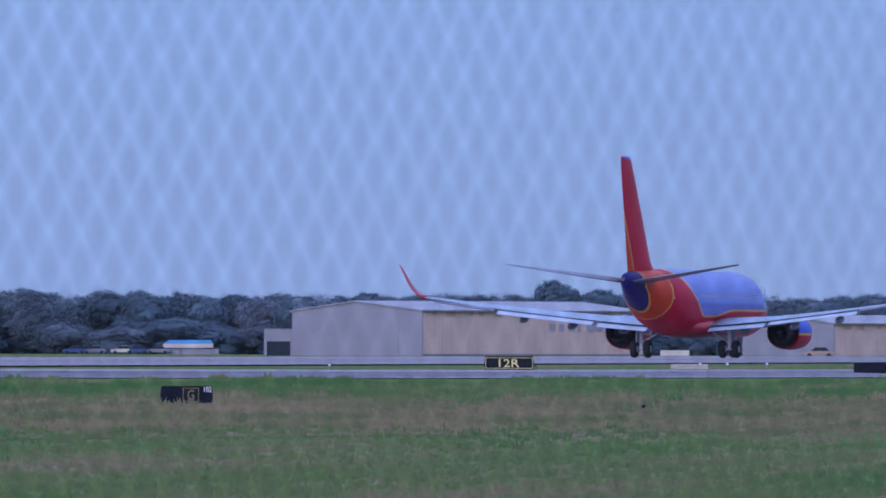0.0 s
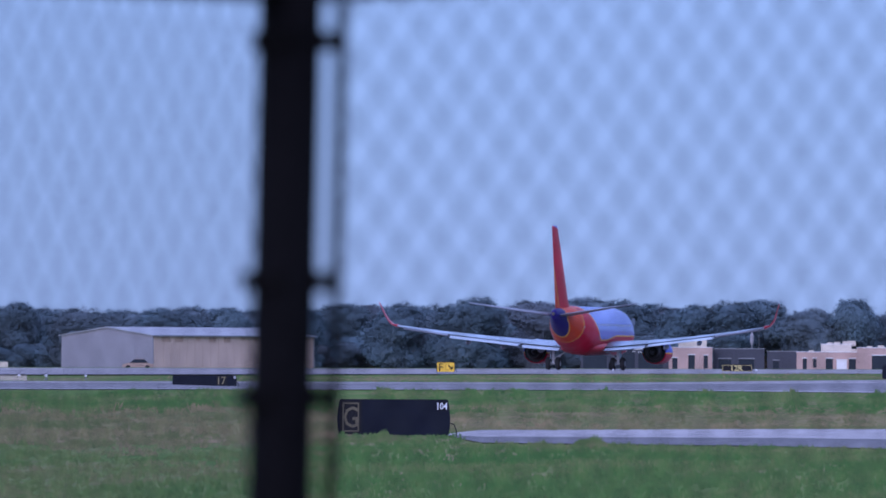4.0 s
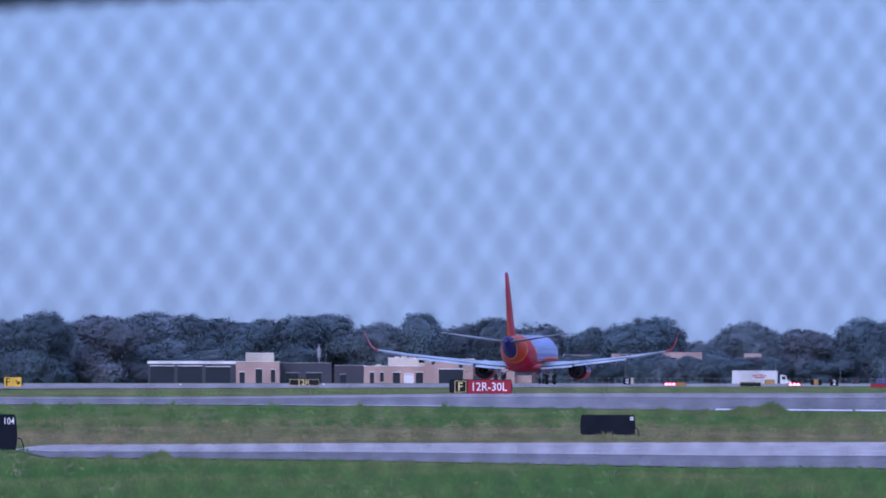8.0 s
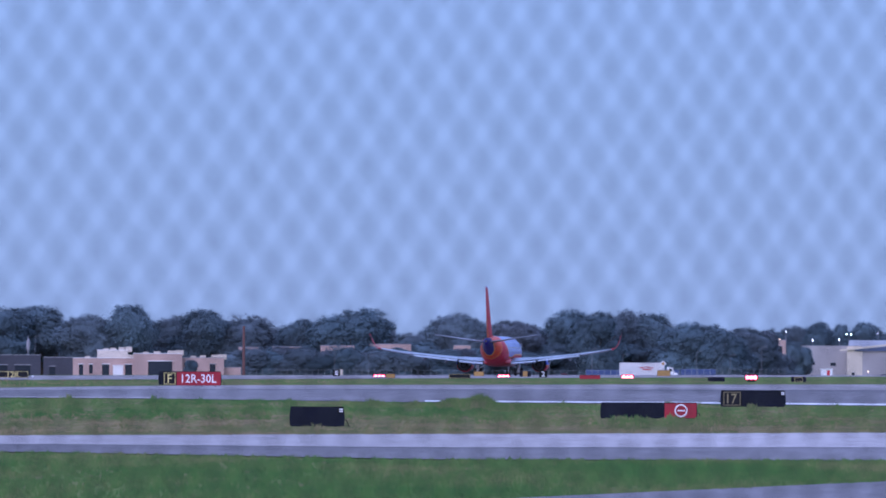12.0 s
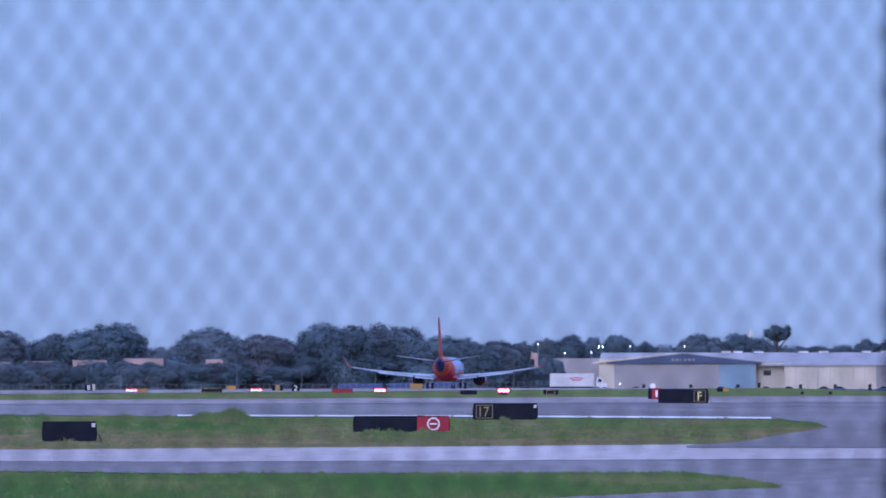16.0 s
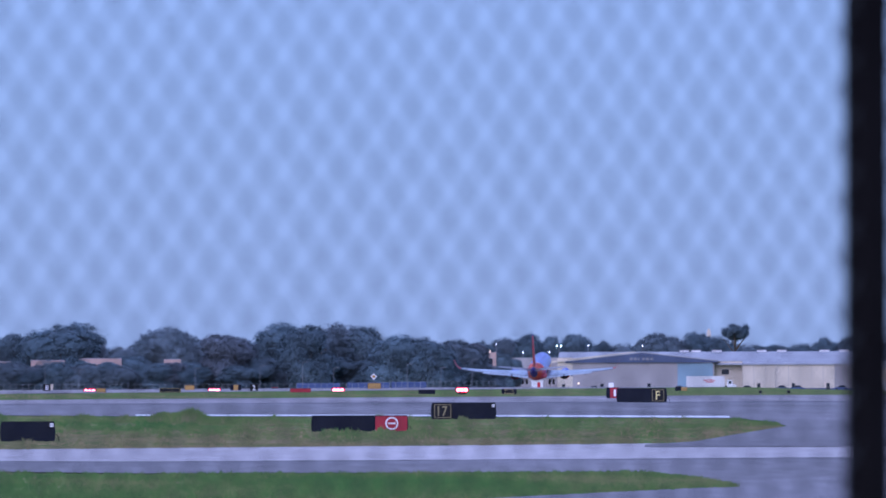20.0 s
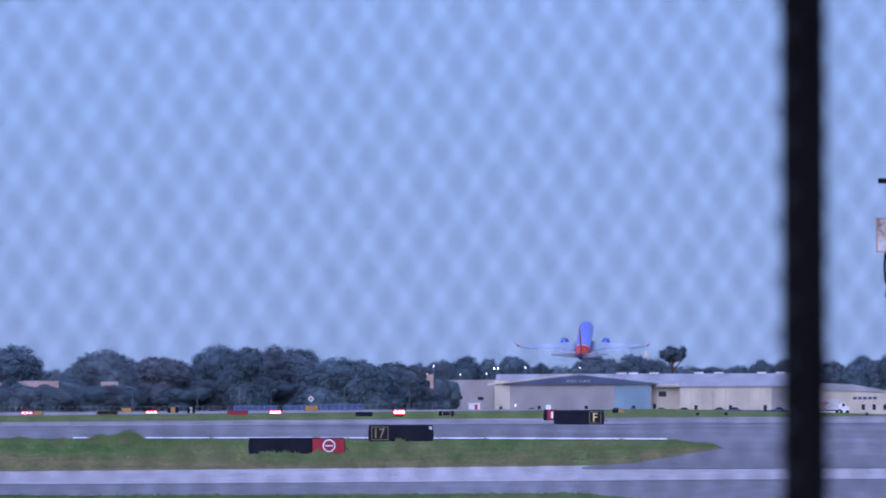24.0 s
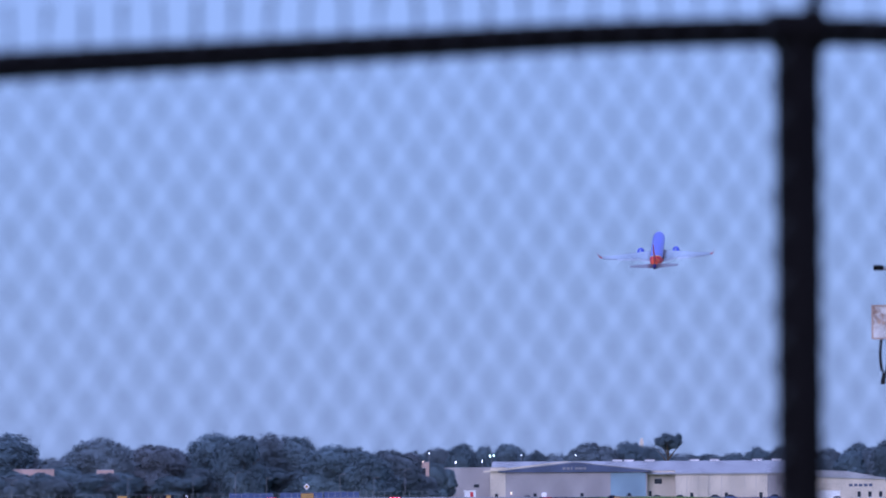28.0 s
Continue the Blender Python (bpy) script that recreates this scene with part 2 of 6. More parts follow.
def land(x, y):
    """Height of the ground: low grass by the fence, a bank up to the runway, level beyond."""
    d = math.hypot(x, y)
    side = x - run_x(y)
    z = float(np.interp(side, BANK_S, BANK_Z)) if y > -200 else 0.0
    # farther out the grass stands a little above the runway's edge
    z += 0.15 * soft_step((y - 420) / 150) * soft_step((side - 35.5) / 3) * soft_step((52 - side) / 10)
    w = min(max((d - 25) / 60, 0.0), 1.0)
    # beyond the runway the land falls away a little
    s = run_x(y) - x
    fall = max(soft_step((s - 34) / 25), soft_step((y - 1900) / 120)) * soft_step((d - 1450) / 300) if y > 0 else 0.0
    z -= max(1.35 * fall, 0.6 * soft_step((s - 60) / 90) if y > 0 else 0.0)
    return 0.6 + (z - 0.6) * w * w * (3 - 2 * w)


REACH = {}


def reach(u, dip):
    """How far off the ground lies at a bearing and a dip below the level line."""
    key = round(u / 4) * 4
    if key not in REACH:
        ds = np.concatenate([np.arange(70, 700, 4.0), np.arange(700, 3600, 20.0)])
        a = key * TICK
        vs = np.array([(land(d * math.sin(a), d * math.cos(a)) - EYE) / d / TICK for d in ds])
        REACH[key] = (np.maximum.accumulate(vs + np.arange(len(vs)) * 1e-6), ds)
    return float(np.interp(dip, *REACH[key]))


def spot(u, dip=None, d=None, lift=0.0):
    """A place on the ground at a bearing and a dip, or a bearing and a distance."""
    d = reach(u, dip) if d is None else d
    x, y = d * math.sin(u * TICK), d * math.cos(u * TICK)
    return Vector((x, y, land(x, y) + lift))


def make_ground():
    bear = sorted(set([round(-math.pi + i * math.tau / 90, 4) for i in range(90)] + [round(-0.30 + i * 0.004, 4) for i in range(115)]))
    dist = [0.0, 6, 12, 20, 30, 40, 52, 65, 80, 95] + [110 * 1.045 ** i for i in range(102)]
    verts = [(0, 0, 0.6)]
    for d in dist[1:]:
        for a in bear:
            x, y = d * math.sin(a), d * math.cos(a)
            verts.append((x, y, land(x, y)))
    n, faces = len(bear), []
    for k in range(n):
        faces.append((0, 1 + (k + 1) % n, 1 + k))
    for r in range(len(dist) - 2):
        for k in range(n):
            a, b = 1 + r * n + k, 1 + r * n + (k + 1) % n
            faces.append((a, b, b + n, a + n))
    me = bpy.data.meshes.new("ground")
    me.from_pydata(verts, [], faces)
    me.materials.append(GRASS)
    for p in me.polygons:
        p.use_smooth = True
    tagged(new("ground", me), "rough mown airfield grass, green with straw-brown patches", "grass", kind="structure")


def paved(name, rows, material, label, category, lift=0.03, across=10, along=60):
    """Pavement between a near and a far edge; rows of (bearing, near dip, far dip)."""
    us = np.linspace(rows[0][0], rows[-1][0], along)
    near = np.interp(us, [r[0] for r in rows], [r[1] for r in rows])
    far = np.interp(us, [r[0] for r in rows], [r[2] for r in rows])
    verts, faces = [], []
    for u, a, b in zip(us, near, far):
        da, db = reach(u, a), reach(u, b)
        for k in range(across + 1):
            verts.append(spot(u, d=da + (db - da) * k / across, lift=lift))
    m = across + 1
    for i in range(along - 1):
        for k in range(across):
            a = i * m + k
            faces.append((a, a + m, a + m + 1, a + 1))
    me = bpy.data.meshes.new(name)
    me.from_pydata(verts, [], faces)
    me.materials.append(material)
    return tagged(new(name, me), label, category, kind="structure")


def make_runway():
    verts, faces, ys = [], [], [120 + 12 * i for i in range(151)]
    for y in ys:
        for k in range(9):
            x = run_x(y) - 30 + 66 * k / 8
            verts.append((x, y, land(x, y) + 0.06))
    for i in range(len(ys) - 1):
        for k in range(8):
            a = i * 9 + k
            faces.append((a, a + 1, a + 10, a + 9))
    me = bpy.data.meshes.new("runway")
    me.from_pydata(verts, [], faces)
    me.materials.append(RUNWAY)
    tagged(new("runway", me), "pale concrete runway with long worn streaks", "runway", kind="structure")


make_ground()
make_runway()
NEAR = [(-1758, -131, -127), (-1735, -143, -121), (-1200, -146, -116), (-520, -157, -112), (15, -157, -109), (640, -157, -104), (1600, -157, -100)]
FAR = [(-4200, -56, -40), (-3057, -55, -40), (-2000, -50, -36), (-1470, -48, -35), (-1000, -50, -27), (-520, -55, -24), (0, -57, -22), (640, -62, -20), (1600, -66, -19)]


def lane(rows, a, b):
    """The share from a to b of a pavement, counted from its near edge."""
    return [(u, n + (f - n) * a, n + (f - n) * b) for u, n, f in rows]


# a strip of dry straw-coloured grass runs along the near taxiway and on past its end
paved("dry_grass_strip", [(-4200, -170, -90), (-3400, -160, -90), (-2700, -150, -88), (-2100, -145, -80), (-1790, -135, -76), (-1735, -122, -75), (-1200, -117, -76), (-520, -113, -80), (100, -110, -78), (360, -110, -86)], DRY_GRASS, "strip of dry straw-brown grass", "grass", lift=0.012, across=16, along=120)
paved("taxiway_near", lane(NEAR, 0.46, 1.0), CONCRETE, "pale worn concrete taxiway between two strips of grass", "taxiway")
paved("taxiway_shoulder", lane(NEAR, 0.0, 0.455), ASPHALT, "darker asphalt shoulder along the taxiway", "taxiway")
paved("taxiway_far", lane(FAR, 0.0, 0.70), ASPHALT, "grey asphalt taxiway below the runway's bank", "taxiway")
paved("taxiway_far_edge", lane(FAR, 0.72, 1.0), RUNWAY, "pale worn edge of the far taxiway", "taxiway", across=4)
paved("joint_line", lane(FAR, 0.695, 0.725), SIGN_BACK, "dark tarred joint along the taxiway", "joint", lift=0.036, across=1)
paved("joint_line", lane(NEAR[1:], 0.45, 0.462), SIGN_BACK, "dark tarred joint along the taxiway", "joint", lift=0.036, across=1)
paved("edge_line", lane([r for r in FAR if r[0] > -900], 0.02, 0.09), MARKING, "worn white edge line on the taxiway", "marking", lift=0.04, across=1)
paved("edge_line", lane([r for r in FAR if -3100 < r[0] < -900], 0.02, 0.07), CONCRETE, "worn pale edge line on the taxiway", "marking", lift=0.04, across=1)
TIP_LOW = ((380, -109), (470, -103), (540, -91), (600, -81), (632, -76))
TIP_TOP = ((530, -60), (575, -65), (610, -70), (632, -76))
paved("apron", [(u, -113, v) for u, v in TIP_LOW], ASPHALT, "grey asphalt fillet joining two taxiways", "apron", lift=0.045, along=30)
paved("apron", [(u, v, -56) for u, v in TIP_TOP], ASPHALT, "grey asphalt fillet joining two taxiways", "apron", lift=0.045, along=20)
paved("apron", [(632, -113, -56), (1600, -113, -56)], ASPHALT, "grey asphalt joining two taxiways", "apron", lift=0.045)
paved("apron", [(400, -160, -156), (480, -170, -156), (541, -184, -156)], ASPHALT, "grey asphalt fillet joining two taxiways", "apron", lift=0.045, along=20)
paved("taxiway_front", [(-422, -300, -231), (244, -300, -198), (541, -300, -184)], ASPHALT, "grey asphalt crossing close to the perimeter fence", "taxiway", lift=0.045, across=20)
paved("taxiway_front", [(541, -300, -155), (1600, -300, -155)], ASPHALT, "grey asphalt crossing close to the perimeter fence", "taxiway", lift=0.045, across=20)


# ---- the airliner ----
def paint_coat(name, rough=0.28, gloss=0.04, coat=0.0):
    m = bpy.data.materials.new(name)
    m.use_nodes = True
    b = m.node_tree.nodes["Principled BSDF"]
    b.inputs["Roughness"].default_value = rough
    b.inputs["Specular IOR Level"].default_value = gloss
    b.inputs["Coat Weight"].default_value = coat
    b.inputs["Coat Roughness"].default_value = 0.16
    return m, m.node_tree, b


BLUE, RED, ORANGE, GOLD, NAVY = (0.078, 0.108, 0.52, 1), (0.50, 0.002, 0.026, 1), (0.60, 0.052, 0.005, 1), (0.72, 0.36, 0.04, 1), (0.026, 0.018, 0.13, 1)


def math_node(nt, op, a, b=None, c=None):
    n = nt.nodes.new("ShaderNodeMath")
    n.operation = op
    for i, v in enumerate((a, b, c)):
        if v is None:
            continue
        if isinstance(v, (int, float)):
            n.inputs[i].default_value = v
        else:
            nt.links.new(v, n.inputs[i])
    return n.outputs[0]


def ease(nt, v, f0, f1, t0, t1):
    n = nt.nodes.new("ShaderNodeMapRange")
    n.interpolation_type = "SMOOTHSTEP"
    nt.links.new(v, n.inputs["Value"])
    for k, x in (("From Min", f0), ("From Max", f1), ("To Min", t0), ("To Max", t1)):
        n.inputs[k].default_value = x
    return n.outputs[0]


def blend(nt, fac, a, b):
    n = nt.nodes.new("ShaderNodeMix")
    n.data_type = "RGBA"
    nt.links.new(fac, n.inputs["Factor"])
    for key, v in (("A", a), ("B", b)):
        if isinstance(v, tuple):
            n.inputs[key].default_value = v
        else:
            nt.links.new(v, n.inputs[key])
    return n.outputs["Result"]


def weather(nt, colour, amount=0.12, scale=0.8):
    tc = nt.nodes.new("ShaderNodeTexCoord")
    no = nt.nodes.new("ShaderNodeTexNoise")
    no.inputs["Scale"].default_value, no.inputs["Detail"].default_value = scale, 6
    nt.links.new(tc.outputs["Object"], no.inputs["Vector"])
    mr = nt.nodes.new("ShaderNodeMapRange")
    mr.inputs["To Min"].default_value, mr.inputs["To Max"].default_value = 1 - amount, 1 + amount
    nt.links.new(no.outputs["Fac"], mr.inputs["Value"])
    vm = nt.nodes.new("ShaderNodeVectorMath")
    vm.operation = "SCALE"
    nt.links.new(colour, vm.inputs[0])
    nt.links.new(mr.outputs[0], vm.inputs["Scale"])
    return vm.outputs["Vector"]


def fuselage_paint():
    """Blue above, red below and behind, an orange hoop, a navy tail cone, gold pinstripes between."""
    m, nt, b = paint_coat("fuselage_paint", 0.32, 0.05, 0.05)
    tc = nt.nodes.new("ShaderNodeTexCoord")
    sp = nt.nodes.new("ShaderNodeSeparateXYZ")
    nt.links.new(tc.outputs["Object"], sp.inputs[0])
    x, y, z = sp.outputs
    # upper edge of the red: low along the cabin, swept up to the fin's foot
    edge = math_node(nt, "ADD", ease(nt, y, -8.3, -1.8, 6.0, 2.6), ease(nt, y, 0.0, 5.0, 0.0, 0.40))
    over = math_node(nt, "SUBTRACT", z, edge)
    col = blend(nt, math_node(nt, "GREATER_THAN", over, 0.0), RED, BLUE)
    line_w = ease(nt, y, -6.5, -3.0, 0.16, 0.07)
    col = blend(nt, math_node(nt, "LESS_THAN", math_node(nt, "ABSOLUTE", over), line_w), col, GOLD)
    # hoops round the tail, leaning forward at the bottom
    bow = math_node(nt, "MULTIPLY", math_node(nt, "SUBTRACT", z, 4.2), math_node(nt, "SUBTRACT", z, 4.2))
    yy = math_node(nt, "ADD", y, math_node(nt, "MULTIPLY", bow, 0.22))
    lean = math_node(nt, "MULTIPLY", math_node(nt, "MAXIMUM", math_node(nt, "SUBTRACT", 4.35, z), 0.0), -1.1)
    for at, after, yy in ((-8.5, ORANGE, yy), (-12.3, NAVY, math_node(nt, "ADD", y, lean))):
        col = blend(nt, math_node(nt, "LESS_THAN", yy, at), col, after)
        col = blend(nt, math_node(nt, "LESS_THAN", math_node(nt, "ABSOLUTE", math_node(nt, "SUBTRACT", yy, at)), 0.09), col, GOLD)
    nt.links.new(weather(nt, col), b.inputs["Base Color"])
    # extra clear coat added on the blue only, so the upper hull mirrors the sky
    polish = math_node(nt, "MULTIPLY", math_node(nt, "GREATER_THAN", over, 0.0), math_node(nt, "GREATER_THAN", y, -8.0))
    nt.links.new(math_node(nt, "ADD", math_node(nt, "MULTIPLY", polish, 0.78), 0.02), b.inputs["Coat Weight"])
    return m


def fin_paint():
    """Red fin with an orange wedge along the rear, gold pinstripe, blue tip."""
    m, nt, b = paint_coat("fin_paint")
    tc = nt.nodes.new("ShaderNodeTexCoord")
    sp = nt.nodes.new("ShaderNodeSeparateXYZ")
    nt.links.new(tc.outputs["Object"], sp.inputs[0])
    x, y, z = sp.outputs
    # distance ahead of a line that runs from the fin's foot up along its rear
    ahead = math_node(nt, "SUBTRACT", y, math_node(nt, "ADD", math_node(nt, "MULTIPLY", z, -0.57), -9.6))
    col = blend(nt, math_node(nt, "GREATER_THAN", ahead, 0.0), ORANGE, RED)
    col = blend(nt, math_node(nt, "LESS_THAN", math_node(nt, "ABSOLUTE", ahead), 0.07), col, GOLD)
    col = blend(nt, math_node(nt, "GREATER_THAN", math_node(nt, "ADD", z, math_node(nt, "MULTIPLY", y, 0.12)), 10.45), col, BLUE)
    nt.links.new(weather(nt, col), b.inputs["Base Color"])
    return m


def cowl_paint():
    m, nt, b = paint_coat("cowl_paint")
    tc = nt.nodes.new("ShaderNodeTexCoord")
    sp = nt.nodes.new("ShaderNodeSeparateXYZ")
    nt.links.new(tc.outputs["Object"], sp.inputs[0])
    over = math_node(nt, "SUBTRACT", sp.outputs[2], 1.5)
    col = blend(nt, math_node(nt, "GREATER_THAN", over, 0.0), RED, BLUE)
    col = blend(nt, math_node(nt, "LESS_THAN", math_node(nt, "ABSOLUTE", over), 0.07), col, GOLD)
    nt.links.new(weather(nt, col), b.inputs["Base Color"])
    return m


FUSE, FIN, COWL = fuselage_paint(), fin_paint(), cowl_paint()
WING_GREY = mat("wing_grey_paint", (0.32, 0.40, 0.46), 0.34, 0.1, scale=0.6, vary=0.12)
# Darker wing grey: underside shade of tailplane and outer wing put into the colour.
SHADED_GREY = mat("shaded_underside_grey", (0.19, 0.20, 0.23), 0.4, 0.1, scale=0.6, vary=0.12)
FLAP_GREY = mat("flap_pale_grey", (0.42, 0.49, 0.54), 0.36, 0.1, scale=0.7, vary=0.1)
WINGLET_RED = mat("winglet_red", (0.42, 0.02, 0.035), 0.3, scale=1, vary=0.08)
BARE = mat("bare_aluminium", (0.62, 0.62, 0.63), 0.28, 0.9, scale=1, vary=0.15)
HOT = mat("scorched_nozzle", (0.055, 0.05, 0.05), 0.5, 0.7, scale=3, vary=0.4)
DUCT_SHADE = mat("cavity_shade_black", (0.012, 0.012, 0.012), 0.8, scale=2, vary=0.3)
TYRE = mat("aircraft_tyre", (0.018, 0.018, 0.019), 0.85, scale=6, vary=0.3)
GEAR = mat("gear_leg_paint", (0.52, 0.53, 0.54), 0.4, 0.2, scale=4, vary=0.2)
# Pale panes draw the pale stripe along the cabin.
PANE = mat("pale_cabin_window", (0.42, 0.42, 0.46), 0.2, scale=3, vary=0.2, spec=0.5)


def wing_rings(sections, side, pts=14):
    """Airfoil rings from (span, leading y, chord, z, thickness ratio)."""
    rings = []
    for sx, ly, chord, z, th in sections:
        ring = []
        for k in range(2 * pts):
            t = k / pts
            c = 0.5 * (1 - math.cos(math.pi * (t if t <= 1 else 2 - t)))
            h = 5 * th * (0.2969 * math.sqrt(c) - 0.126 * c - 0.3516 * c * c + 0.2843 * c ** 3 - 0.1036 * c ** 4) + 0.004 / max(chord, 0.5)
            ring.append((side * sx, ly - c * chord, z + (h * 1.1 if t <= 1 else -h * 0.8) * chord))
        rings.append(ring)
    return rings


GEAR_LEGS = {}


def make_airliner():
    jet = thing("airliner", "twin-engined airliner, blue above with red, orange and gold tail", "airplane")
    # fuselage: (y, half width, half height, centre z)
    st = [(17.5, 0.05, 0.05, 2.55), (17.3, 0.32, 0.33, 2.60), (16.8, 0.72, 0.76, 2.72), (16.0, 1.12, 1.20, 2.86), (15.0, 1.46, 1.58, 3.02), (13.8, 1.72, 1.86, 3.18),
          (12.4, 1.88, 2.04, 3.38), (10.5, 1.92, 2.08, 3.43), (-2.0, 1.92, 2.08, 3.43), (-4.0, 1.89, 2.05, 3.46), (-5.8, 1.81, 1.98, 3.58), (-7.6, 1.64, 1.79, 3.72),
          (-9.2, 1.40, 1.54, 3.90), (-10.8, 1.10, 1.25, 4.13), (-12.2, 0.80, 0.97, 4.36), (-13.4, 0.52, 0.72, 4.58), (-14.3, 0.30, 0.46, 4.72), (-14.7, 0.16, 0.25, 4.78)]
    sy = [s[0] for s in st][::-1]
    ys = list(np.linspace(17.5, 10.5, 26)) + list(np.linspace(9.5, -2.0, 13)) + list(np.linspace(-3.0, -14.7, 36))
    rings = []
    for y in ys:
        w, h, c = (float(np.interp(y, sy, [s[i] for s in st][::-1])) for i in (1, 2, 3))
        rings.append([(w * math.sin(a), y, c + h * math.cos(a)) for a in (k * math.tau / 48 for k in range(48))])
    part("fuselage", loft(rings), FUSE, jet, "blue cabin, red belly, orange and navy tail", True)
    part("exhaust_outlet", tube([(0, -14.6, 4.78), (0, -14.95, 4.80)], [0.17, 0.13], 14), HOT, jet, "dark tail exhaust outlet")
    # belly fairing
    fr = [[(w * math.sin(a), y, 1.92 + h * math.cos(a)) for a in (k * math.tau / 24 for k in range(24))]
          for y, w, h in ((7.5, 0.2, 0.1), (6.0, 1.5, 0.55), (4.0, 2.0, 0.64), (0.0, 2.1, 0.66), (-2.5, 1.7, 0.55), (-4.5, 0.3, 0.15))]
    part("belly_fairing", loft(fr), mat("belly_red", (0.50, 0.03, 0.04), 0.35, scale=1, vary=0.12), jet, "red belly fairing", True)
    for side in (1, -1):
        # window row and doors
        for i in range(31):
            y = 11.4 - i * 0.50
            w, h, c = (float(np.interp(y, sy, [q[n] for q in st][::-1])) for n in (1, 2, 3))
            w *= math.sqrt(1 - ((3.88 - c) / h) ** 2)
            part("cabin_window", box(side * w - 0.02, side * w + 0.008, y - 0.09, y + 0.09, 3.76, 4.01), PANE, jet)
        for y, z0, z1 in ((12.9, 2.75, 4.55),):
            w = 1.755
            bm = bmesh.new()
            for a, b2, c, d in ((y - 0.42, y - 0.39, z0, z1), (y + 0.39, y + 0.42, z0, z1), (y - 0.42, y + 0.42, z0, z0 + 0.03), (y - 0.42, y + 0.42, z1 - 0.03, z1)):
                add_box(bm, side * w - 0.03, side * w + 0.02, a, b2, c, d)
            part("cabin_door_outline", bm, FLAP_GREY, jet, "pale outline of a cabin door")
        part("door_handle", box(side * 1.52 - 0.03, side * 1.52 + 0.02, -8.55, -8.2, 3.66, 3.74), FLAP_GREY, jet, "small pale handle mark")
        # wing
        main = [(1.3, 6.6, 7.9, 1.95, 0.13), (3.4, 5.4, 6.6, 2.13, 0.125), (5.6, 4.25, 4.9, 2.33, 0.12), (9.0, 2.45, 3.75, 2.72, 0.115), (12.8, 0.45, 2.65, 3.20, 0.11), (16.2, -1.35, 1.65, 3.74, 0.10)]
        part("wing", loft(wing_rings(main, side)), WING_GREY, jet, "swept grey wing", True)
        wl = [(16.2, -1.35, 1.65, 3.74, 0.09), (16.65, -1.65, 1.30, 3.90, 0.06), (16.98, -2.0, 1.05, 4.25, 0.05), (17.2, -2.4, 0.85, 4.68, 0.045), (17.46, -3.0, 0.55, 5.4, 0.045), (17.63, -3.35, 0.36, 5.82, 0.045)]
        rings = []
        for sx, ly, chord, z, th in wl:
            lean = min(max((sx - 16.2) / 1.0, 0), 1)
            ring = []
            for k in range(16):
                t = k / 8
                c = t if t <= 1 else 2 - t
                h = 2.2 * th * math.sqrt(max(c * (1 - c), 0)) * chord * (1 if t <= 1 else -1)
                ring.append((side * (sx - h * lean), ly - c * chord, z + h * (1 - lean)))
            rings.append(ring)
        part("winglet", loft(rings), WINGLET_RED, jet, "upswept red winglet", True)
        # flaps let down a little, and ailerons
        for nm, x0, x1, y0, y1, z0, z1, ch, drop in (("inboard_flap", 2.0, 5.4, -0.95, -0.45, 1.88, 2.16, 1.25, 0.20), ("outboard_flap", 5.7, 11.6, -0.55, -1.80, 2.22, 2.90, 0.95, 0.15),
                                                     ("aileron", 11.8, 15.6, -1.85, -2.55, 2.98, 3.56, 0.55, 0.02)):
            rr = []
            for f in (0, 0.5, 1):
                xx, yy, zz = x0 + (x1 - x0) * f, y0 + (y1 - y0) * f, z0 + (z1 - z0) * f
                c = ch * (1 - 0.25 * f)
                rr.append([(side * xx, yy + 0.25, zz + 0.06), (side * xx, yy - c * 0.4, zz + 0.07 - drop * 0.3), (side * xx, yy - c, zz - drop),
                           (side * xx, yy - c, zz - drop - 0.03), (side * xx, yy - c * 0.4, zz - 0.10 - drop * 0.3), (side * xx, yy + 0.25, zz - 0.12)])
            part(nm, loft(rr), SHADED_GREY if nm == "aileron" else FLAP_GREY, jet)
        for xx, yy, zz, ln in ((3.9, 0.3, 1.80, 2.6), (7.2, -0.2, 2.10, 2.4), (10.2, -0.9, 2.48, 2.1)):
            part("flap_track_fairing", loft([[(side * xx + w * math.cos(a), yy + 0.9 - ln * f, zz - 0.18 * f + w * 1.3 * math.sin(a)) for a in (k * math.tau / 10 for k in range(10))]
                                            for f, w in ((0, 0.03), (0.15, 0.13), (0.45, 0.19), (0.75, 0.15), (1, 0.03))]), SHADED_GREY, jet, smooth=True)
        # engine
        ex, ez, ey = side * 5.28, 1.6, 0.8
        prof = [(6.9, 0.96), (6.97, 1.04), (6.85, 1.12), (6.3, 1.20), (5.4, 1.24), (4.4, 1.22), (3.6, 1.18), (3.3, 1.15), (3.3, 1.11), (3.5, 1.10)]
        eng = part("engine_cowl", loft([[(ex + 0.91 * r * math.cos(a), y + ey, ez + 0.88 * r * math.sin(a)) for a in (k * math.tau / 32 for k in range(32))] for y, r in prof], caps=False), COWL, jet, "blue and red engine cowl", True)
        part("core_nozzle", loft([[(ex + 0.91 * r * math.cos(a), y + ey, ez + 0.91 * r * math.sin(a)) for a in (k * math.tau / 24 for k in range(24))] for y, r in
                                  ((4.3, 0.80), (3.2, 0.78), (2.4, 0.58), (2.4, 0.54), (3.0, 0.52))], caps=False), HOT, eng, "scorched core nozzle", True)
